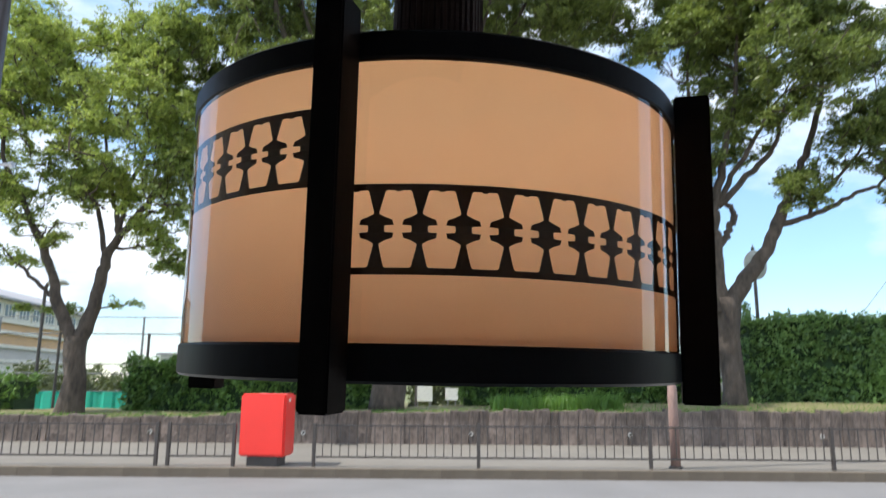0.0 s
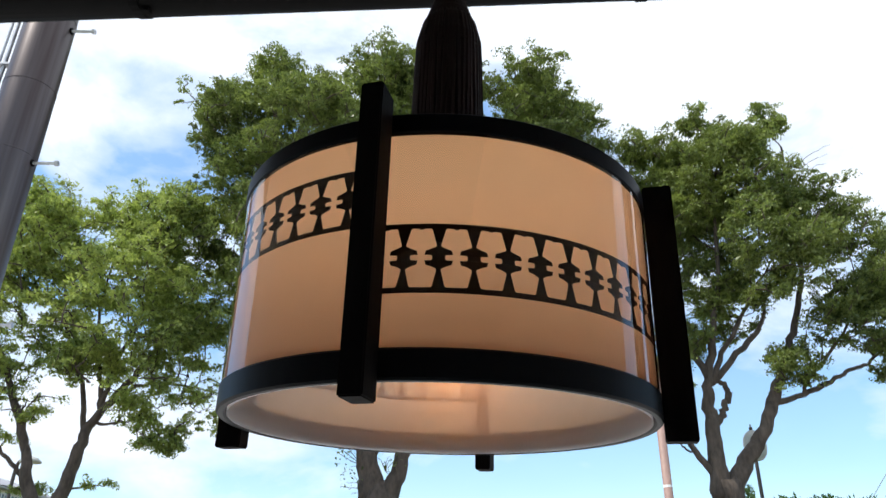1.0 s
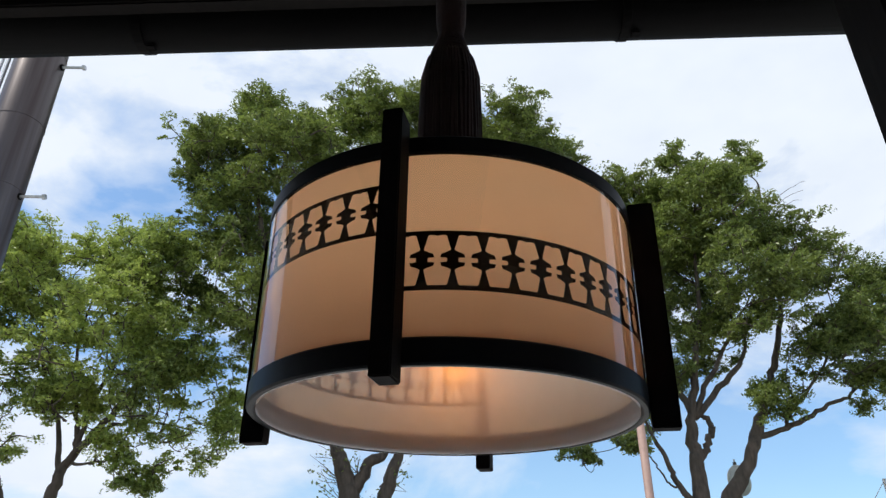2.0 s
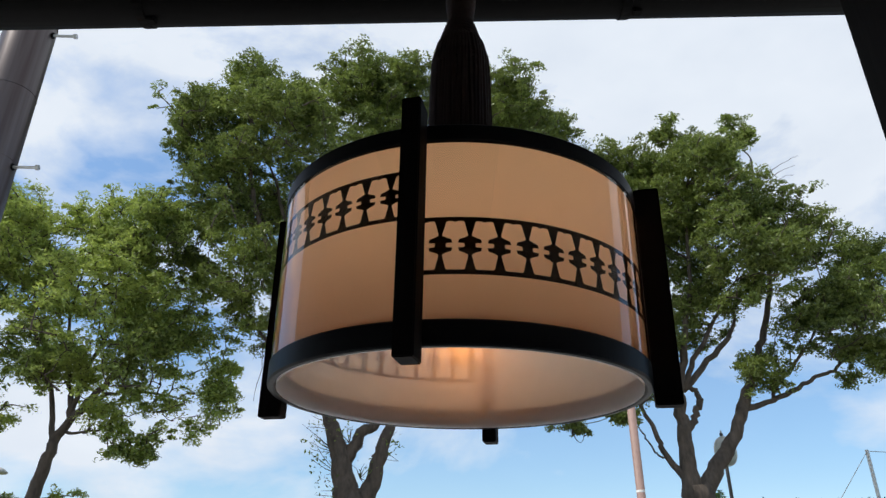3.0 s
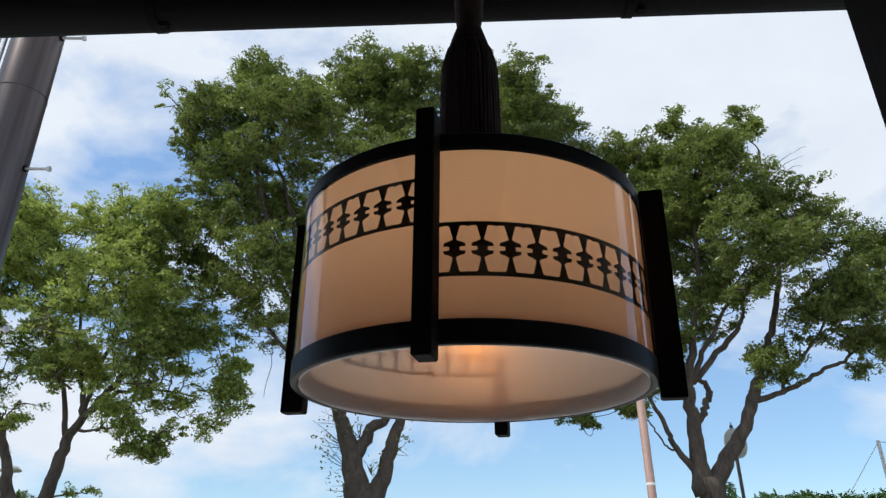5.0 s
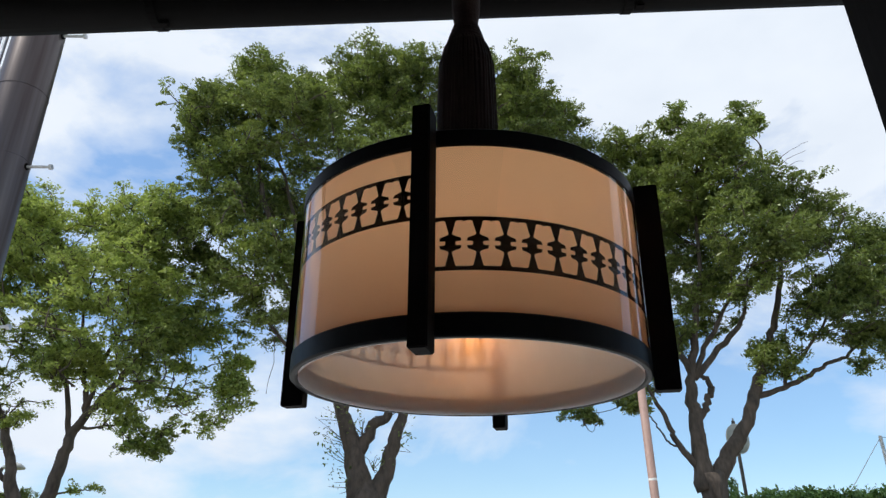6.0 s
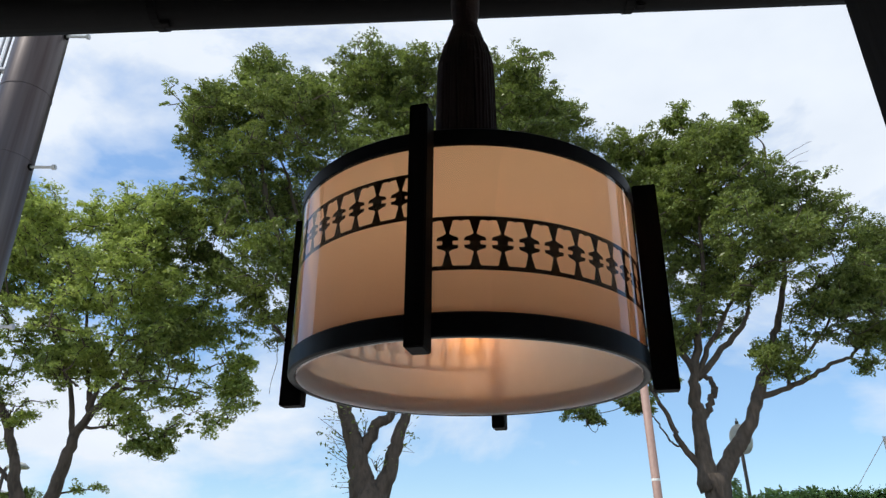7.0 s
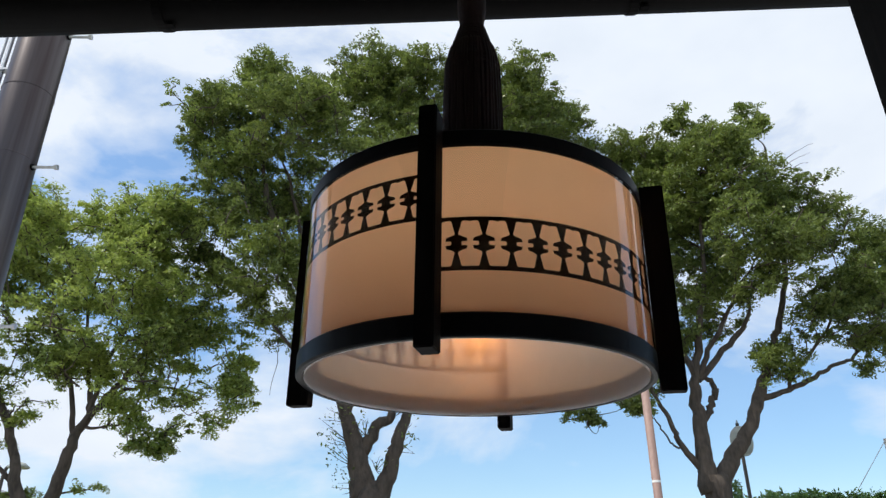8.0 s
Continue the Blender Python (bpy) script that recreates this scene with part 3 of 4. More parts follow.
def traffic_mirror():
    m = thing("traffic_mirror", (10.12, 22.2, 0.76), "round grey traffic mirror on a thin dark pole", "mirror")
    part("pole", rod((0, 0, -0.1), (0, 0, 5.25), 0.055), fence_brown, m)
    part("finial", rod((0, 0, 5.2), (0, 0, 5.34), 0.03), steel, m)
    turn = pose(-0.02, -0.14, 4.66, 90, 0, 22)
    bm = lathe([(0.001, -0.09), (0.26, -0.085), (0.45, -0.03), (0.475, 0.03), (0.43, 0.05), (0.001, 0.02)], 36)
    bmesh.ops.transform(bm, matrix=turn, verts=bm.verts)
    h = smooth_all(part("housing", bm, mirror_back, m))
    bm = lathe([(0.001, 0.10), (0.21, 0.09), (0.42, 0.055), (0.42, 0.052), (0.001, 0.06)], 36)
    bmesh.ops.transform(bm, matrix=turn, verts=bm.verts)
    smooth_all(part("mirror_face", bm, mirror_back, h, "dull grey mirror face"))
    part("clamp", boxed(-0.07, 0.07, -0.07, 0.07, 4.6, 4.72, bevel=0.01), steel, m)


traffic_mirror()


# ---- trees ----
def leaves_mesh(name, centres, radii, flat, per, size, mat, rng, aim=0.45, droop=0.10, tilt=0.0):
    """Many small folded leaves round the centres, in flat sprays that hang at their rims."""
    n = len(centres) * per
    c = np.repeat(np.asarray(centres), per, 0)
    r = np.repeat(np.asarray(radii), per)
    off = rng.normal(size=(n, 3))
    off /= np.linalg.norm(off, axis=1)[:, None] + 1e-9
    off *= (rng.random(n) ** 0.45)[:, None]
    p = c + off * np.stack([r, r, r * flat], 1)
    p[:, 2] -= droop * (off[:, 0] ** 2 + off[:, 1] ** 2) * r
    lean = np.repeat(rng.normal(size=(len(centres), 2)) * tilt, per, 0)
    p[:, 2] += (lean[:, 0] * off[:, 0] + lean[:, 1] * off[:, 1]) * r
    up = rng.normal(size=(n, 3)) * aim + np.array([0, 0, 1.0])
    up /= np.linalg.norm(up, axis=1)[:, None]
    way = np.cross(up, rng.normal(size=(n, 3)))
    way /= np.linalg.norm(way, axis=1)[:, None] + 1e-9
    side = np.cross(up, way)
    s = size * rng.uniform(0.65, 1.35, n)[:, None]
    v = np.stack([p - way * s, p + side * s * 0.42 + up * s * 0.1, p + way * s, p - side * s * 0.42 + up * s * 0.1], 1).reshape(-1, 3)
    me = bpy.data.meshes.new(name)
    me.vertices.add(len(v))
    me.vertices.foreach_set("co", v.astype(np.float32).ravel())
    me.loops.add(len(v))
    me.loops.foreach_set("vertex_index", np.arange(len(v), dtype=np.int32))
    me.polygons.add(n)
    me.polygons.foreach_set("loop_start", np.arange(0, len(v), 4, dtype=np.int32))
    me.update(calc_edges=True)
    me.materials.append(mat)
    return me


def tree(trunk, limbs, lobes, seed, label, mat, clusters=430, per=130, spread=1.0, gap=-0.1, sprouts=(), layer=1.0, thin=1.0):
    """trunk: points with a radius; limbs: lines with first and last radius; lobes: balls (x, y, z, r) that the foliage fills unevenly; layer: how high a tuft is against its width; thin: share of the leaves kept at the crown's foot."""
    rng = np.random.default_rng(seed)
    base = Vector(trunk[0][:3])
    t = thing("tree", tuple(base), label, "tree", "roadside trees")

    def local(p):
        return Vector(p) - base

    line = curve_through([p[:3] for p in trunk])
    rad = np.interp(np.linspace(0, 1, len(line)), np.linspace(0, 1, len(trunk)), [p[3] for p in trunk])
    flare = [r * (1 + 0.22 * math.exp(-3.2 * (p.z - base.z))) for r, p in zip(rad, line)]
    smooth_all(part("trunk", finish(tube(bmesh.new(), [local(p) for p in line], flare, 14, 0.35)), bark, t))
    nodes, size = [], []
    for pts, ra, rb in limbs:
        line = curve_through(pts, 5)
        line = [p + Vector(rng.normal(size=3) * 0.022) * (i > 0) for i, p in enumerate(line)]
        rr = np.linspace(ra, rb, len(line))
        smooth_all(part("limb", finish(tube(bmesh.new(), [local(p) for p in line], rr, 9, 0.25)), bark, t))
        nodes += line[3:]
        size += list(rr[3:])
    lo = np.array(lobes, float)
    for x, y, z, r in lobes:
        c = np.array((x, y, z))
        pos = np.array([tuple(p) for p in nodes])
        d = np.linalg.norm(pos - c, axis=1) + 0.9 * np.maximum(0, pos[:, 2] - c[2] + 0.3)
        j = int(np.argmin(d))
        a, length = pos[j], np.linalg.norm(pos[j] - c)
        if length < 0.5:
            continue
        for fan in range(3):
            goal = c + rng.normal(size=3) * r * 0.45 * (fan > 0)
            start = a if fan == 0 else line[len(line) // 2]
            bend = np.array(start) * 0.5 + goal * 0.5 + rng.normal(size=3) * 0.08 * length + np.array((0, 0, -0.05 * length))
            line = curve_through([start, bend, goal], 4)
            line = [p + Vector(rng.normal(size=3) * 0.02) * (0 < i < len(line) - 1) for i, p in enumerate(line)]
            thick = min(size[j] * 0.75, 0.03 + 0.018 * length) * (1.0 if fan == 0 else 0.6)
            rr = np.linspace(thick, 0.012, len(line))
            smooth_all(part("limb", finish(tube(bmesh.new(), [local(p) for p in line], rr, 6, 0.2)), bark, t))
            nodes += line[1:]
            size += list(rr[1:])
            if fan == 0:
                first = line
            line = first
    tufts = []
    for x, y, z, r in lobes:
        n = max(1, round(5.0 * (r / 0.6) ** 1.7))
        way = rng.normal(size=(n, 3)) * np.array([1, 1.15, 0.9]) + np.array([0, 0, 0.15])
        way /= np.linalg.norm(way, axis=1)[:, None]
        far = rng.uniform(0.45, 0.82, n)[:, None] * r * (n > 1)
        tufts.append(np.column_stack([np.array((x, y, z)) + way * far, np.minimum(rng.uniform(0.45, 0.95, n), 0.75 * r if n > 1 else r)]))
    lo = np.concatenate(tufts)
    share = lo[:, 3] ** 1.7
    share /= share.sum()
    pick = rng.choice(len(lo), clusters, p=share)
    off = rng.normal(size=(clusters, 3))
    off /= np.linalg.norm(off, axis=1)[:, None]
    off *= (rng.random(clusters) ** 0.33)[:, None]
    off[:, 2] = np.where(off[:, 2] < 0, off[:, 2] * 0.45, off[:, 2] * 0.85) * layer
    cen = lo[pick, :3] + off * lo[pick, 3:4] * spread
    low, high = cen[:, 2].min(), cen[:, 2].max()
    sparse = thin + (1 - thin) * np.clip((cen[:, 2] - low) / (0.75 * (high - low)), 0, 1)
    chance = (rng.random(clusters) < sparse) | (lo[pick, 3] < 0.35)
    keep = [some and (noise.noise(Vector(c) * 1.5 + Vector((seed, 0, 0))) + 0.7 * noise.noise(Vector(c) * 0.62 + Vector((0, seed, 0))) > gap + 0.22 * (1 - (c[2] - low) / (high - low)) ** 1.3 or lo[k, 3] < 0.40) for c, k, some in zip(cen, pick, chance)]
    cen, room = cen[np.array(keep)], lo[pick, 3][np.array(keep)] * 0.8
    root = np.array(nodes[0])
    order = np.argsort(np.linalg.norm(cen - root, axis=1))
    pos = np.array([tuple(p) for p in nodes])
    tw = bmesh.new()
    for i in order:
        c = cen[i]
        d = np.linalg.norm(pos - c, axis=1) + 0.6 * np.maximum(0, pos[:, 2] - c[2])
        j = int(np.argmin(d))
        a = pos[j]
        length = np.linalg.norm(c - a)
        mids = [a, a + (c - a) * 0.35 + rng.normal(size=3) * 0.06 * length + np.array([0, 0, 0.05 * length]), a + (c - a) * 0.7 + rng.normal(size=3) * 0.06 * length, c]
        r0 = 0.014 + 0.014 * length
        tube(tw, [local(p) for p in mids], [r0, r0 * 0.8, r0 * 0.55, 0.008], 5)
        pos = np.vstack([pos, mids[1], mids[2], mids[3]])
    tagged(part("branchwork", tw, bark, t), kind="stuff")
    crown = new("crown", leaves_mesh("crown", cen - np.array(base), np.minimum(rng.uniform(0.12, 0.36, len(cen)), room), 0.45, per, 0.052, mat, rng, 0.75, 0.2, 0.3))
    crown.parent = t
    tagged(crown, "dense small green leaves", kind="stuff")
    for p in sprouts:
        c = np.array(local(p))
        bm = bmesh.new()
        for k in range(7):
            tip = c + rng.normal(size=3) * np.array((0.22, 0.2, 0.22))
            foot = np.array((c[0] * 0.45, 0.0, c[2] - 0.25))
            tube(bm, [foot, foot * 0.4 + tip * 0.6 + rng.normal(size=3) * 0.04, tip], [0.012, 0.008, 0.004], 5)
        sprout = part("sprout", finish(bm), bark, t)
        ob = new("sprout_leaves", leaves_mesh("sprout_leaves", [c], [0.38], 0.9, 30, 0.055, mat, rng, 1.0))
        ob.parent = sprout
        tagged(ob, kind="stuff")
    return t


tree([(-9.74, 18.5, 0.55, 0.33), (-9.72, 18.5, 1.6, 0.28), (-9.75, 18.5, 2.75, 0.27)],
     [([(-9.80, 18.5, 2.5), (-10.20, 18.5, 3.3), (-10.48, 18.5, 4.1), (-10.80, 18.5, 4.9), (-11.22, 18.4, 5.75), (-11.6, 18.3, 6.6), (-12.2, 18.2, 8.0), (-12.0, 18.0, 11.0)], 0.18, 0.03),
      ([(-10.45, 18.5, 3.7), (-10.99, 18.5, 4.2), (-11.5, 18.5, 4.65), (-12.0, 18.5, 5.1)], 0.07, 0.03),
      ([(-9.70, 18.5, 2.5), (-9.39, 18.5, 3.5), (-9.24, 18.5, 4.4), (-9.08, 18.5, 5.05), (-8.66, 18.4, 5.7), (-8.1, 18.3, 6.3), (-7.5, 18.2, 7.2), (-6.0, 18.0, 8.6)], 0.20, 0.03),
      ([(-9.22, 18.5, 4.9), (-9.36, 18.5, 5.6), (-9.60, 18.5, 6.4), (-10.0, 18.4, 7.05), (-10.5, 18.3, 8.6), (-10.5, 18.3, 10.6)], 0.085, 0.02),
      ([(-8.88, 18.5, 5.5), (-9.04, 18.5, 6.25), (-9.29, 18.5, 7.2), (-9.5, 18.5, 8.4), (-9.4, 18.5, 10.8)], 0.085, 0.02),
      ([(-8.85, 18.4, 5.6), (-8.69, 18.4, 6.7), (-8.17, 18.2, 8.0), (-7.8, 18.0, 10.4)], 0.075, 0.02),
      ([(-8.4, 18.4, 6.0), (-7.2, 18.0, 6.1), (-5.6, 18.0, 5.9)], 0.06, 0.015),
      ([(-9.5, 18.5, 3.3), (-9.2, 18.7, 3.55), (-8.5, 18.8, 3.62)], 0.035, 0.012),
      ([(-9.9, 18.5, 2.9), (-10.4, 19.0, 3.4), (-11.2, 19.2, 3.6)], 0.05, 0.015)],
     [(-11.4, 18.0, 11.2, 1.0), (-10.5, 17.0, 10.0, 1.4), (-10.2, 19.0, 10.8, 1.6), (-7.4, 17.0, 10.2, 1.2), (-10.8, 18.0, 8.6, 1.7), (-7.9, 16.3, 8.0, 1.7), (-7.4, 19.0, 9.4, 1.6),
      (-6.2, 18.0, 7.4, 1.3), (-7.2, 17.0, 6.6, 1.0), (-5.4, 18.0, 6.3, 0.7), (-10.3, 19.0, 7.1, 1.3), (-12.6, 18.0, 9.2, 1.6), (-13.2, 18.5, 7.2, 1.4), (-6.6, 17.6, 5.5, 0.8), (-8.6, 18.0, 6.2, 0.9), (-6.0, 17.6, 5.6, 0.6), (-11.6, 18.0, 6.2, 0.9), (-12.8, 18.0, 5.6, 0.9), (-7.6, 18.0, 5.9, 1.0), (-9.4, 17.5, 6.6, 1.0), (-5.6, 18.0, 6.2, 0.8), (-10.6, 18.0, 5.6, 0.8), (-5.2, 18.0, 6.1, 0.8), (-6.9, 18.0, 5.2, 0.6), (-5.8, 18.0, 5.6, 0.7), (-8.0, 18.0, 5.4, 0.5), (-10.4, 18.0, 5.2, 0.7), (-6.9, 18.0, 8.2, 1.3), (-8.4, 18.0, 11.0, 1.0), (-8.5, 18.8, 3.66, 0.24), (-9.0, 18.7, 3.6, 0.22), (-8.2, 18.8, 3.68, 0.24), (-8.8, 18.8, 3.68, 0.26), (-10.2, 18.9, 3.5, 0.26), (-10.8, 19.1, 3.6, 0.26), (-10.5, 19.0, 3.45, 0.26), (-11.1, 19.2, 3.55, 0.26), (-11.7, 19.2, 3.6, 0.24), (-7.0, 18.0, 4.75, 0.5), (-6.3, 18.0, 4.9, 0.5), (-5.6, 18.0, 5.15, 0.5), (-5.0, 18.0, 5.5, 0.5), (-4.8, 18.0, 6.0, 0.5), (-7.7, 17.6, 5.2, 0.5), (-5.1, 18.2, 6.7, 0.5), (-7.0, 18.0, 4.45, 0.45), (-6.5, 18.0, 4.6, 0.45), (-7.6, 18.0, 4.9, 0.5), (-6.6, 18.0, 5.7, 0.6), (-5.8, 18.0, 6.6, 0.7), (-6.6, 17.8, 6.6, 0.7), (-12.0, 18.4, 4.9, 0.5), (-11.2, 18.4, 4.7, 0.4)],
     11, "zelkova tree with a forked trunk and light yellow-green crown", leaf_light, 8600, 50, 1.0, -0.13, layer=0.6, thin=0.30)

tree([(-1.44, 18.5, 0.85, 0.42), (-1.44, 18.5, 2.1, 0.44), (-1.40, 18.5, 3.25, 0.48), (-1.40, 18.5, 3.8, 0.16)],
     [([(-1.60, 18.5, 3.3), (-1.67, 18.5, 4.2), (-1.90, 18.5, 5.0), (-2.15, 18.5, 5.7), (-2.8, 18.4, 7.2), (-4.2, 18.2, 9.6), (-5.8, 18.0, 13.0)], 0.33, 0.03),
      ([(-1.18, 18.5, 3.3), (-0.89, 18.5, 4.1), (-0.70, 18.5, 4.8), (-0.50, 18.5, 5.45), (-0.25, 18.5, 6.0), (0.64, 18.2, 9.5), (1.6, 18.0, 13.8)], 0.25, 0.03),
      ([(-1.62, 18.5, 4.5), (-1.25, 18.5, 5.2), (-0.85, 18.6, 5.65), (-0.9, 18.7, 7.8), (-1.86, 18.4, 13.4), (-1.8, 18.2, 15.4)], 0.17, 0.03),
      ([(-2.1, 18.5, 5.5), (-1.8, 18.5, 6.6), (-2.0, 18.3, 9.2), (-2.6, 18.2, 12.6)], 0.15, 0.03),
      ([(-3.2, 18.2, 8.0), (-4.35, 18.2, 11.2), (-5.5, 18.2, 12.9), (-6.2, 18.2, 14.0)], 0.09, 0.02),
      ([(-3.3, 18.2, 8.8), (-4.0, 18.2, 12.0), (-4.6, 18.2, 13.6)], 0.08, 0.02),
      ([(-3.6, 18.2, 9.7), (-4.9, 18.2, 11.6), (-5.9, 18.2, 12.5), (-7.0, 18.2, 13.2)], 0.06, 0.015),
      ([(-3.1, 18.4, 7.6), (-3.5, 18.0, 8.8), (-4.6, 17.6, 11.5), (-5.0, 17.6, 14.0), (-5.2, 18.0, 16.4)], 0.13, 0.02),
      ([(-2.4, 18.5, 6.2), (-3.6, 18.0, 7.2), (-4.6, 17.5, 8.4)], 0.08, 0.02),
      ([(0.3, 18.3, 8.6), (1.8, 18.6, 11.4), (3.4, 18.5, 14.6)], 0.10, 0.02),
      ([(-4.0, 18.0, 7.6), (-3.95, 18.0, 7.0), (-4.12, 18.0, 5.9)], 0.012, 0.006)],
     [(-5.2, 18.0, 16.5, 0.9), (-6.5, 17.4, 14.0, 1.3), (3.2, 18.2, 14.7, 1.2), (4.2, 18.4, 15.0, 0.9), (-0.8, 18.0, 14.2, 1.2), (-3.4, 18.0, 15.0, 1.0), (-3.8, 16.0, 13.2, 1.6), (-1.8, 18.0, 15.9, 1.5), (0.2, 17.4, 15.4, 1.5), (2.8, 18.0, 15.8, 1.35), (3.9, 19.0, 15.4, 1.0), (-5.8, 18.0, 11.9, 1.7),
      (-4.0, 20.0, 12.9, 1.9), (-4.4, 17.0, 9.2, 1.4), (-4.0, 18.0, 7.7, 0.9), (-5.1, 18.0, 8.5, 0.8), (-3.4, 18.0, 7.2, 0.5), (-1.0, 16.0, 11.2, 2.0), (1.9, 19.0, 13.0, 2.3), (-2.2, 20.0, 10.1, 1.8), (4.7, 19.0, 13.6, 1.1), (-5.9, 18.0, 9.6, 0.9), (-5.0, 18.0, 8.9, 0.8), (-6.6, 18.0, 10.6, 0.9), (5.2, 18.0, 11.6, 0.8), (3.8, 18.0, 11.3, 0.8), (-6.3, 18.0, 15.1, 1.0), (-5.0, 18.0, 14.4, 1.1), (3.0, 18.0, 12.0, 1.3), (4.3, 18.0, 12.2, 0.9)],
     5, "tall zelkova tree with a broad dark green crown", leaf_mid, 7800, 60, 1.0, -0.36, ((-2.5, 18.3, 4.95), (-2.35, 18.3, 5.5), (-2.3, 18.3, 4.4), (-0.35, 18.3, 5.6), (-1.7, 18.2, 5.2), (-0.4, 18.3, 4.85), (-2.05, 18.3, 3.85), (-1.0, 18.2, 4.3)))

tree([(7.68, 18.5, 0.95, 0.31), (7.68, 18.5, 2.2, 0.295), (7.62, 18.5, 3.9, 0.33)],
     [([(7.46, 18.5, 3.5), (7.45, 18.5, 4.5), (7.47, 18.5, 5.4), (7.46, 18.5, 6.05), (7.58, 18.5, 6.7), (7.89, 18.4, 8.3), (8.2, 18.3, 9.6), (8.4, 18.0, 13.2)], 0.26, 0.03),
      ([(7.72, 18.5, 3.6), (8.20, 18.5, 4.42), (8.62, 18.5, 4.92), (9.03, 18.4, 5.7), (9.36, 18.4, 6.4), (9.75, 18.3, 7.25), (10.2, 18.2, 8.35), (10.6, 18.0, 10.2), (10.7, 18.0, 13.8)], 0.25, 0.03),
      ([(9.2, 18.4, 5.93), (9.98, 18.3, 6.11), (10.89, 18.2, 6.59), (11.43, 18.2, 6.84), (11.95, 18.1, 7.05), (12.7, 18.0, 7.8), (13.8, 18.2, 10.0)], 0.085, 0.02),
      ([(10.0, 18.3, 6.15), (10.24, 18.3, 6.6), (11.1, 18.2, 7.5), (11.75, 18.2, 8.4), (12.2, 18.2, 9.8)], 0.06, 0.02),
      ([(7.58, 18.5, 6.5), (8.16, 18.5, 7.5), (8.72, 18.4, 8.35), (9.15, 18.4, 9.2), (9.2, 18.4, 11.4)], 0.09, 0.02),
      ([(7.6, 18.5, 6.45), (8.65, 18.5, 7.5), (9.28, 18.4, 8.26), (9.55, 18.4, 9.1), (10.3, 18.2, 10.4)], 0.10, 0.02),
      ([(7.40, 18.5, 4.0), (6.79, 18.5, 4.81), (6.63, 18.4, 5.26), (6.26, 18.3, 5.95), (6.1, 18.2, 6.5)], 0.10, 0.03),
      ([(7.0, 18.5, 4.6), (6.69, 18.5, 4.67), (6.43, 18.4, 4.96), (6.1, 18.2, 5.3), (5.4, 18.0, 5.6)], 0.035, 0.012),
      ([(7.50, 18.5, 5.2), (7.75, 18.5, 5.6), (7.97, 18.5, 6.0), (8.03, 18.5, 6.2), (7.91, 18.5, 6.42), (7.62, 18.5, 6.62)], 0.10, 0.06),
      ([(7.55, 18.5, 6.6), (7.1, 18.8, 8.4), (7.3, 19.0, 13.6)], 0.11, 0.02)] +
     [([(10.5, 18.0, 12.4), (11.3, 18.0, 13.0 + 0.2 * k), (12.0 + 0.15 * k, 18.0, 13.3 + 0.35 * k)], 0.014, 0.005) for k in range(3)],
     [(8.3, 18.0, 14.3, 1.1), (7.2, 19.0, 14.4, 1.1), (10.4, 18.0, 14.9, 0.55), (10.5, 18.0, 14.5, 0.5), (8.5, 17.0, 12.4, 1.6), (10.9, 18.0, 12.2, 1.3), (8.4, 19.0, 10.9, 1.8), (9.1, 16.4, 9.5, 1.5), (11.9, 18.0, 10.9, 1.2),
      (14.2, 19.0, 10.8, 0.9), (13.7, 18.0, 9.5, 1.4), (11.3, 17.0, 8.0, 1.2), (8.6, 19.0, 8.7, 1.2), (9.62, 17.9, 6.65, 0.62), (9.4, 17.9, 6.75, 0.5), (9.0, 18.0, 9.2, 0.9), (12.9, 18.0, 7.6, 0.8), (5.5, 18.0, 5.5, 0.5), (4.09, 17.6, 5.2, 0.34), (3.9, 17.6, 5.25, 0.3), (4.25, 17.6, 5.15, 0.3), (5.5, 18.0, 5.65, 0.34), (5.85, 18.0, 5.35, 0.34),
      (5.9, 18.0, 10.6, 0.8), (6.6, 18.0, 11.2, 0.8), (7.5, 19.0, 13.0, 1.3), (15.4, 18.0, 8.0, 1.3), (10.2, 18.0, 7.3, 0.6), (12.0, 18.0, 7.0, 0.6), (6.2, 18.2, 6.6, 0.7), (7.0, 18.8, 7.8, 0.8), (13.6, 18.0, 7.0, 0.7)],
     23, "zelkova tree with spreading bare lower limbs and green crown", leaf_mid, 7400, 58, 1.0, -0.26, thin=0.8)


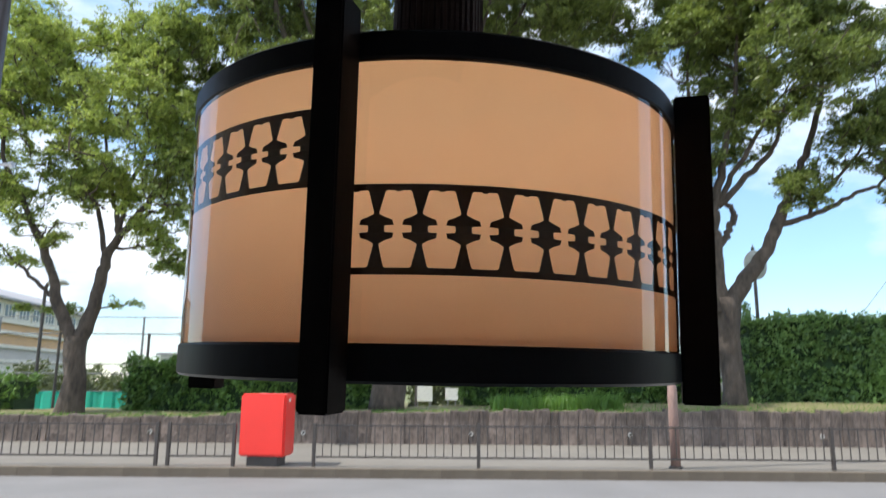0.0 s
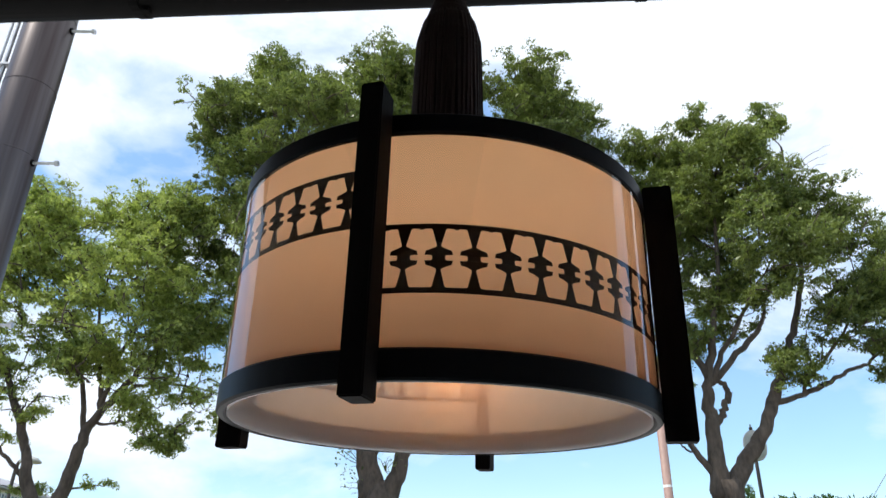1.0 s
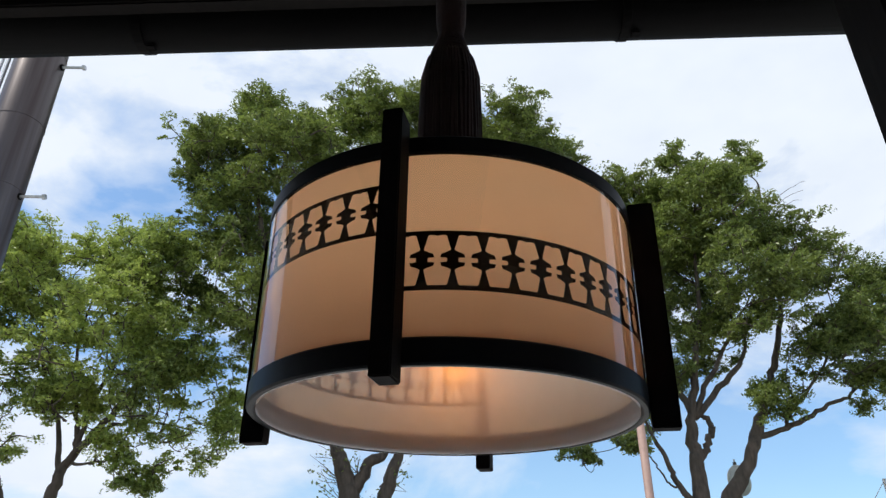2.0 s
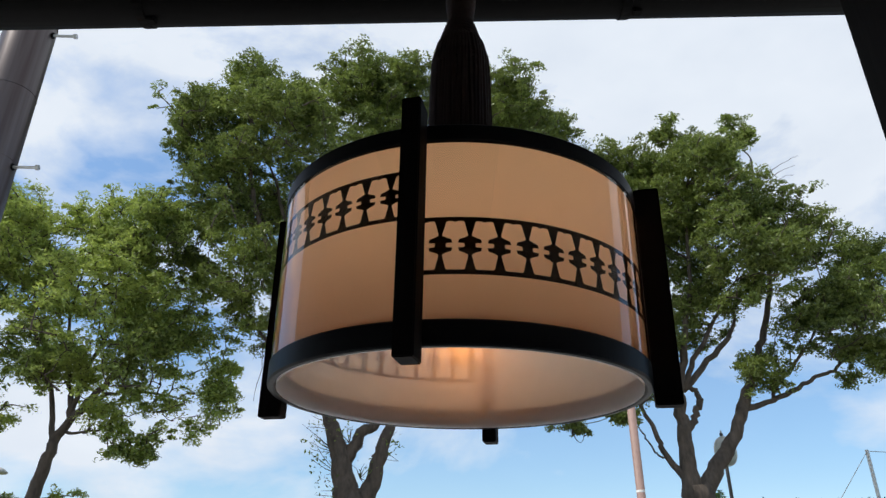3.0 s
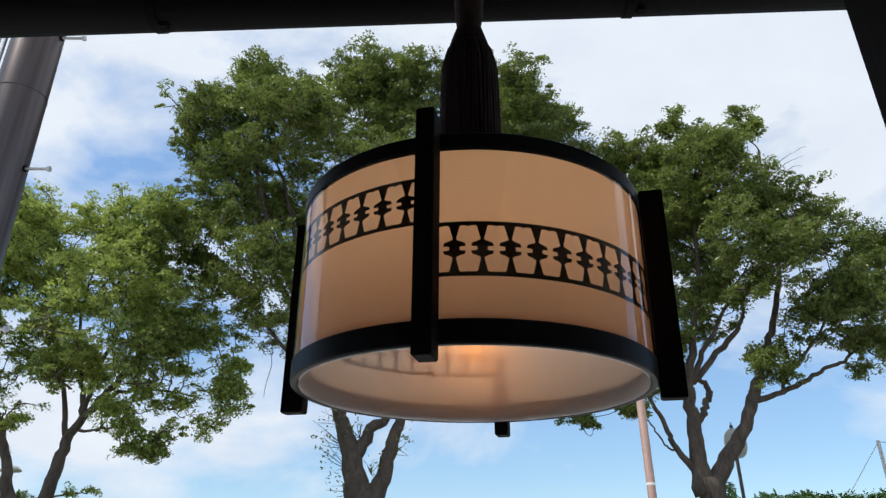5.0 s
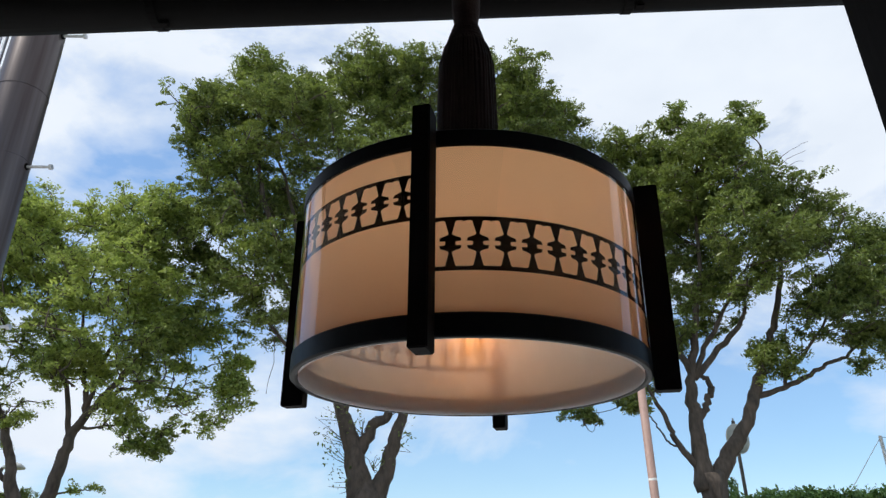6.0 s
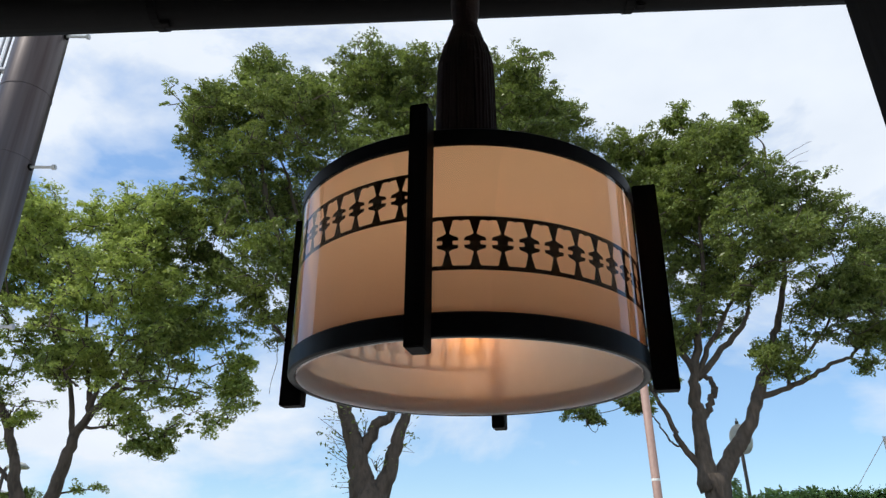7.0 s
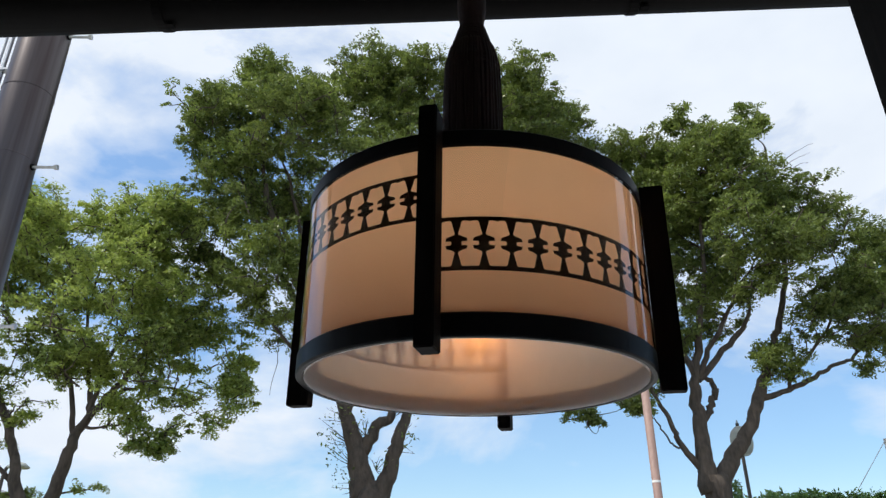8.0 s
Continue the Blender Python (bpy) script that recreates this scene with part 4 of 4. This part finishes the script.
# ---- hedges, grass and what lies behind ----
def hedge(x0, x1, y, z0, heights, depth, seed, label, mat):
    h = thing("hedge", (x0, y, z0), label, "hedge", "clipped hedges")
    rng = np.random.default_rng(seed)
    w = x1 - x0

    def top(u):
        return float(np.interp(u, np.linspace(0, 1, len(heights)), heights))

    # solid core whose dark colour stands for the shade behind the leaves
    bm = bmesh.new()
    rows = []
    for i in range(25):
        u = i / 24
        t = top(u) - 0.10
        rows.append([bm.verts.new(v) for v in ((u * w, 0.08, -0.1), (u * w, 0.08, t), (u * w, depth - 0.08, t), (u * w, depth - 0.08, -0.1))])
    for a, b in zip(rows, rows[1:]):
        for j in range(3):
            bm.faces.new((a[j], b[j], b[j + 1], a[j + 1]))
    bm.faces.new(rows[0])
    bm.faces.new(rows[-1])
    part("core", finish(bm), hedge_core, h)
    n = int(w * max(heights) * 66)
    u = rng.random(n)
    tops = np.array([top(a) for a in u])
    on_top = rng.random(n) < 0.25
    z = np.where(on_top, tops - 0.06, rng.random(n) * tops)
    yy = np.where(on_top, rng.random(n) * depth, 0.05)
    cen = np.stack([u * w, yy, z], 1) + rng.normal(size=(n, 3)) * 0.09
    ends = rng.random(n) < 0.06
    cen[ends, 0] = np.where(rng.random(ends.sum()) < 0.5, 0, w)
    cen[ends, 1] = rng.random(ends.sum()) * depth
    ob = new("foliage", leaves_mesh("foliage", cen, rng.uniform(0.10, 0.26, n), 0.8, 24, 0.066, mat, rng, 1.2))
    ob.parent = h
    tagged(ob, kind="stuff")
    return h


hedge(-8.95, -1.95, 20.0, 0.72, (1.35, 1.45, 1.6, 1.5, 1.62, 1.58), 1.2, 3, "dark green clipped hedge along the court", leaf_hedge)
hedge(0.65, 8.1, 20.6, 0.95, (1.15, 1.12, 1.2, 1.25, 1.3), 1.2, 4, "long dark green clipped hedge", leaf_hedge)
hedge(8.6, 18.5, 19.4, 1.05, (2.3, 2.45, 2.4, 2.72, 2.8, 2.75), 1.5, 6, "tall bright green clipped hedge", leaf_bright)
hedge(-18.0, -12.15, 20.0, 0.7, (1.0, 1.05, 1.0, 0.95), 1.2, 8, "low green clipped hedge", leaf_hedge)


def grass_tuft():
    rng = np.random.default_rng(9)
    v, f = [], []
    for i in range(9000):
        strip = rng.random() < 0.8
        x, y = (rng.uniform(-16, 16), 17.2 + 1.3 * rng.random() ** 2) if strip else (rng.uniform(1.3, 4.6), rng.uniform(17.7, 18.7))
        h = rng.uniform(0.07, 0.16) if strip else rng.uniform(0.2, 0.5)
        z0 = bank_top(x, y) - 0.06
        a, lean = rng.uniform(0, 6.28), rng.normal(size=2) * 0.25 * h
        dx, dy = 0.012 * math.cos(a), 0.012 * math.sin(a)
        k = len(v)
        v += [(x - dx, y - dy, z0), (x + dx, y + dy, z0), (x + dx * 0.6 + lean[0] * 0.4, y + dy * 0.6 + lean[1] * 0.4, z0 + h * 0.6), (x + lean[0], y + lean[1], z0 + h), (x - dx * 0.6 + lean[0] * 0.4, y - dy * 0.6 + lean[1] * 0.4, z0 + h * 0.6)]
        f.append((k, k + 1, k + 2, k + 3, k + 4))
    tagged(new("grass", raw_mesh("grass", v, f, grass_green)), "fresh green grass on top of the wall", "grass", kind="stuff")


grass_tuft()


def court_fence(y, x0, x1, step, top, base, first):
    f = thing("court_fence", (x0, y, base), "tall wire court fence with thin dark posts", "fence", "court fences")
    n = round((x1 - x0) / step)
    h = top - base
    for i in range(n + 1):
        part("post", rod((i * step, 0, 0), (i * step, 0, h), 0.045), mesh_wire if first else fence_brown, f)
    for z in (h - 0.02, h * 0.5, 0.1):
        part("rail", rod((0, 0.05, z), (n * step, 0.05, z), 0.02, 6), mesh_wire, f)
    w = n * step
    v, fc = [], []
    cell = 0.2
    for sgn in (1, -1):
        s = -h
        while s < w:
            a0, b0 = (s, 0.0) if s >= 0 else (0.0, -s)
            a1 = min(s + h, w)
            b1 = a1 - s
            pa, pb = (a0, b0), (a1, b1)
            if sgn < 0:
                pa, pb = (w - a0, b0), (w - a1, b1)
            k = len(v)
            t = 0.0018
            v += [(pa[0] - t, 0.09, pa[1]), (pa[0] + t, 0.09, pa[1]), (pb[0] + t, 0.09, pb[1]), (pb[0] - t, 0.09, pb[1])]
            fc.append((k, k + 1, k + 2, k + 3))
            s += cell
    m = new("wire_mesh", raw_mesh("wire_mesh", v, fc, mesh_wire))
    m.parent = f
    tagged(m, kind="stuff")


court_fence(24.0, -19.3, 17.5, 3.07, 3.2, 0.45, False)
court_fence(30.0, -25.2, 24.2, 3.09, 4.3, 0.25, True)


# ---- court, buildings and planting far behind ----
def screen():
    n = thing("court_screen", (-15.4, 25.6, 0.3), "green cloth screen along the court", "screen")
    bm = bmesh.new()
    cols = []
    for i in range(41):
        x, w = i * 0.1, 0.03 * math.sin(i * 0.9) + 0.015 * math.sin(i * 2.3)
        cols.append([bm.verts.new(v) for v in ((x, w, 0), (x, w * 0.6, 0.9), (x, w * 0.6 + 0.012, 0.9), (x, w + 0.012, 0))])
    for a, b in zip(cols, cols[1:]):
        for j in range(4):
            bm.faces.new((a[j], b[j], b[(j + 1) % 4], a[(j + 1) % 4]))
    bm.faces.new(cols[0])
    bm.faces.new(cols[-1])
    part("cloth", finish(bm), net_green, n)
    part("wire", rod((-0.1, 0, 0.91), (4.1, 0, 0.91), 0.012, 6), mesh_wire, n)
    for x in (-0.05, 2.0, 4.05):
        part("stake", rod((x, 0.06, -0.1), (x, 0.06, 0.95), 0.03), fence_brown, n)


screen()


def house(name, place, turn, w, d, storeys, wall_mats, label, bays, slots=2, ridge=0.0):
    """A block whose long front lies along local x at y = 0; ridge: how high a hipped roof rises, else it is flat."""
    h = thing(name, place, label, "building", turn=turn)
    z = 0.0
    for k, (hh, mat, has) in enumerate(zip(storeys, wall_mats, bays)):
        part("wall", boxed(0, w, 0.0, d, z + (0.002 if k else 0), z + hh), mat, h)
        if has:
            step = w / has
            for i in range(has):
                x = (i + 0.5) * step
                win = part("window", boxed(x - step * 0.40, x + step * 0.40, -0.06, -0.004, z + hh * 0.16, z + hh * 0.86), house_white, h)
                gap = step * 0.74 / slots
                for j in range(slots):
                    u = x + (j - (slots - 1) / 2) * gap
                    part("pane", boxed(u - gap * 0.36, u + gap * 0.36, -0.075, -0.062, z + hh * 0.22, z + hh * 0.80), pane, win)
        z += hh
        if ridge and k < len(storeys) - 1:
            part("ledge", boxed(-0.1, w + 0.1, -0.22, -0.003, z - 0.14, z + 0.12, bevel=0.02), house_white, h)
    if ridge:
        bm = bmesh.new()
        low = [bm.verts.new(v) for v in ((-0.5, -0.7, z), (w + 0.5, -0.7, z), (w + 0.5, d + 0.5, z), (-0.5, d + 0.5, z))]
        lip = [bm.verts.new(v.co + Vector((0, 0, 0.18))) for v in low]
        top = [bm.verts.new(v) for v in ((3.0, 3.0, z + ridge), (w - 3.0, 3.0, z + ridge), (w - 3.0, d - 3.0, z + ridge), (3.0, d - 3.0, z + ridge))]
        for a, b in ((low, lip), (lip, top)):
            for i in range(4):
                j = (i + 1) % 4
                bm.faces.new((a[i], a[j], b[j], b[i]))
        bm.faces.new(low[::-1])
        bm.faces.new(top)
        part("roof", finish(bm), roof_grey, h, "grey hipped sheet roof")
    else:
        part("roof", boxed(-0.4, w + 0.4, -0.5, d + 0.4, z + 0.003, z + 0.35, bevel=0.05), roof_grey, h)
    return h


house("school_building", (-33.6, 45.5, -0.02), 95, 25.2, 14.0, (3.1, 1.1, 1.1, 0.85, 1.6), (house_white, house_grey, house_tan, house_tan, house_white), "long school building of white and tan storeys", (0, 0, 0, 0, 11), 3, 1.5)
house("far_building", (-36.5, 92.0, -0.02), 0, 14.0, 8.0, (2.4, 2.4), (house_white, house_white), "pale low building far beyond the court", (9, 9))
house("brick_building", (15.4, 80.0, -0.02), 0, 8.5, 8.0, (5.0, 1.5), (house_tan, house_tan), "low tan brick building far beyond the court", (4, 0))


def notice_board(x, w, z0, z1):
    b = thing("notice_board", (x, 25.0, 0.35), "small white board on the court fence", "board", "boards on the fence")
    part("panel", boxed(0, w, -0.02, 0.02, z0 - 0.35, z1 - 0.35, bevel=0.01), white_board, b)
    for u in (0.1, w - 0.1):
        part("leg", rod((u, 0.05, 0), (u, 0.05, z1 - 0.4), 0.025), mesh_wire, b)


notice_board(-0.95, 0.62, 0.95, 1.5)
notice_board(0.12, 0.46, 1.0, 1.42)


def street_lamp():
    l = thing("street_lamp", (-13.5, 23.4, 0.4), "dark street lamp with a flat round head", "lamp")
    part("pole", finish(tube(bmesh.new(), curve_through([(0, 0, 0), (0, 0, 3.0), (0.02, 0, 4.3), (0.25, 0, 4.5)]), [0.055] * 19, 8)), fence_brown, l)
    bm = lathe([(0.001, 4.42), (0.32, 4.42), (0.34, 4.46), (0.2, 4.58), (0.06, 4.62), (0.001, 4.62)], 24)
    bmesh.ops.transform(bm, matrix=pose(0.42, 0, -0.02), verts=bm.verts)
    smooth_all(part("head", bm, mirror_back, l))


street_lamp()


def shrub(place, spread_xyz, seed, label, count=40, name="shrub", category="shrub"):
    rng = np.random.default_rng(seed)
    s = thing(name, place, label, category, "planting behind the court")
    part("stem", finish(tube(bmesh.new(), [(0, 0, -0.1), (0.05, 0, spread_xyz[2] * 0.5), (0, 0.05, spread_xyz[2] * 0.9)], [0.12, 0.09, 0.03], 7)), bark, s)
    u = rng.normal(size=(count, 3))
    u /= np.linalg.norm(u, axis=1)[:, None]
    u *= (rng.random(count) ** 0.4)[:, None]
    if name == "conifer":
        hgt = rng.random(count)
        cen = np.stack([u[:, 0] * spread_xyz[0] * (1.05 - hgt), u[:, 1] * spread_xyz[1] * (1.05 - hgt), hgt * spread_xyz[2]], 1)
    else:
        cen = u * np.array([spread_xyz[0], spread_xyz[1], spread_xyz[2] * 0.5]) + np.array([0, 0, spread_xyz[2] * 0.52])
    ob = new("foliage", leaves_mesh("foliage", cen, rng.uniform(0.25, 0.6, count), 0.8, 60, 0.13, leaf_far if name == "shrub" else leaf_hedge, rng, 1.0))
    ob.parent = s
    tagged(ob, kind="stuff")


for i, (x, y, w, hgt) in enumerate(((-15.5, 36, 2.0, 2.6), (-12.0, 37, 2.2, 3.0), (-9.0, 36, 1.8, 2.4), (-6.4, 38, 2.0, 3.2), (-3.6, 37, 2.2, 2.7), (-0.5, 38, 1.8, 2.5), (1.8, 37, 2.4, 3.1), (5.2, 39, 2.0, 2.3), (9.5, 38, 2.4, 2.2), (13.5, 38, 2.6, 2.5), (-19.5, 38, 2.4, 2.4), (-23.5, 40, 2.6, 2.6), (18.0, 40, 2.8, 2.8))):
    shrub((x, y, -0.05), (w, 1.4, hgt), 40 + i, "yellow-green shrub beyond the court fence", 60)
shrub((6.9, 60, -0.05), (1.4, 1.4, 5.6), 71, "small dark conifer beyond the court", 60, "conifer", "tree")
shrub((9.6, 60, -0.05), (1.3, 1.3, 5.0), 72, "small dark conifer beyond the court", 60, "conifer", "tree")


def corner_pole():
    c = thing("fence_mast", (17.34, 26.0, 0.3), "pale steel mast with stay wires at the court corner", "mast")
    part("pole", rod((0, 0, 0), (0, 0, 5.9), 0.07), steel, c)
    part("stay", rod((0, 0, 5.85), (-1.9, 0, 3.6), 0.012, 6), mesh_wire, c)
    part("stay", rod((0, 0, 5.85), (2.5, 0, 5.75), 0.012, 6), mesh_wire, c)


corner_pole()

def court_light(x, y, top):
    c = thing("court_light", (x, y, -0.02), "thin pole with a small flat lamp head", "lamp", "court lights")
    part("pole", rod((0, 0, 0), (0, 0, top), 0.06), mesh_wire, c)
    part("crossbar", boxed(-0.45, 0.45, -0.04, 0.04, top - 0.02, top + 0.05, bevel=0.01), mesh_wire, c)
    for u in (-0.3, 0.3):
        part("lamp_head", boxed(u - 0.2, u + 0.2, -0.2, 0.12, top + 0.051, top + 0.22, bevel=0.03), mirror_back, c)


court_light(-1.33, 45.0, 4.75)
court_light(10.93, 45.0, 4.85)
court_light(-16.4, 45.0, 4.45)

# ---- kerb stones and wall stones ----
kerb_mesh = mesh_of("kerb_stone", boxed(0.0008, 0.5992, 0, 0.178, -0.25, 0.152, bevel=0.003), kerb_stone)
near_kerb_mesh = mesh_of("kerb_stone", boxed(0.004, 0.596, 0, 0.148, -0.25, 0.102, bevel=0.015), kerb_stone)
for i in range(70):
    for row, me in ((far_kerb, kerb_mesh), (near_kerb, near_kerb_mesh)):
        if row is near_kerb and not 25 < i < 45:
            continue
        k = new("kerb_stone", me)
        k.parent, k.location = row, (-21 + i * 0.6, 0, 0)

rng = random.Random(4)
stone_kinds = []
for k in range(10):
    bm = box(bmesh.new(), 0.004, 0.496, 0, 0.22, 0.12, 1.0)
    bmesh.ops.subdivide_edges(bm, edges=bm.edges[:], cuts=2, use_grid_fill=True)
    for v in bm.verts:
        n = noise.noise_vector(v.co * 3.1 + Vector((k * 7.3, 0, 0)))
        v.co.y += 0.035 * n.y
        v.co.z += (0.05 * n.z) if v.co.z > 0.9 else 0.0
        v.co.x += 0.012 * n.x if 0.1 < v.co.x < 0.4 else 0.0
    stone_kinds.append(mesh_of("stone", finish(bm), wall_stone))
drain_mesh = mesh_of("drain_pipe", lathe([(0.026, -0.05), (0.052, -0.05), (0.056, 0.03), (0.026, 0.03)], 18), drain_ring)
# near-black plug in place of an opening: the pipe's inner shade as colour
shade_plug_mesh = mesh_of("drain_shade_plug", lathe([(0.001, -0.01), (0.0255, -0.01), (0.0255, 0.028), (0.001, 0.028)], 18), gutter_dark)
x = -21.0
while x < 21:
    wide = rng.uniform(0.16, 0.52)
    top = 0.76 if x < -5.4 else min(0.98, 0.89 + 0.010 * (x + 3))
    top += rng.uniform(-0.035, 0.035)
    stone = new("stone", rng.choice(stone_kinds))
    stone.parent, stone.scale = retaining_wall, (wide / 0.5, 1, (top - 0.12) / 0.88)
    stone.location = (x, rng.uniform(-0.012, 0.012), 0.12 * (1 - (top - 0.12) / 0.88))
    x += wide
for x in (-7.0, -3.32, 0.71, 4.53, 9.14, 13.0):
    d = new("drain_pipe", drain_mesh)
    d.parent, d.matrix_basis = retaining_wall, pose(x, -0.01, 0.40, 90, 0, 0)
    k = new("drain_shade_plug", shade_plug_mesh)
    k.parent = d
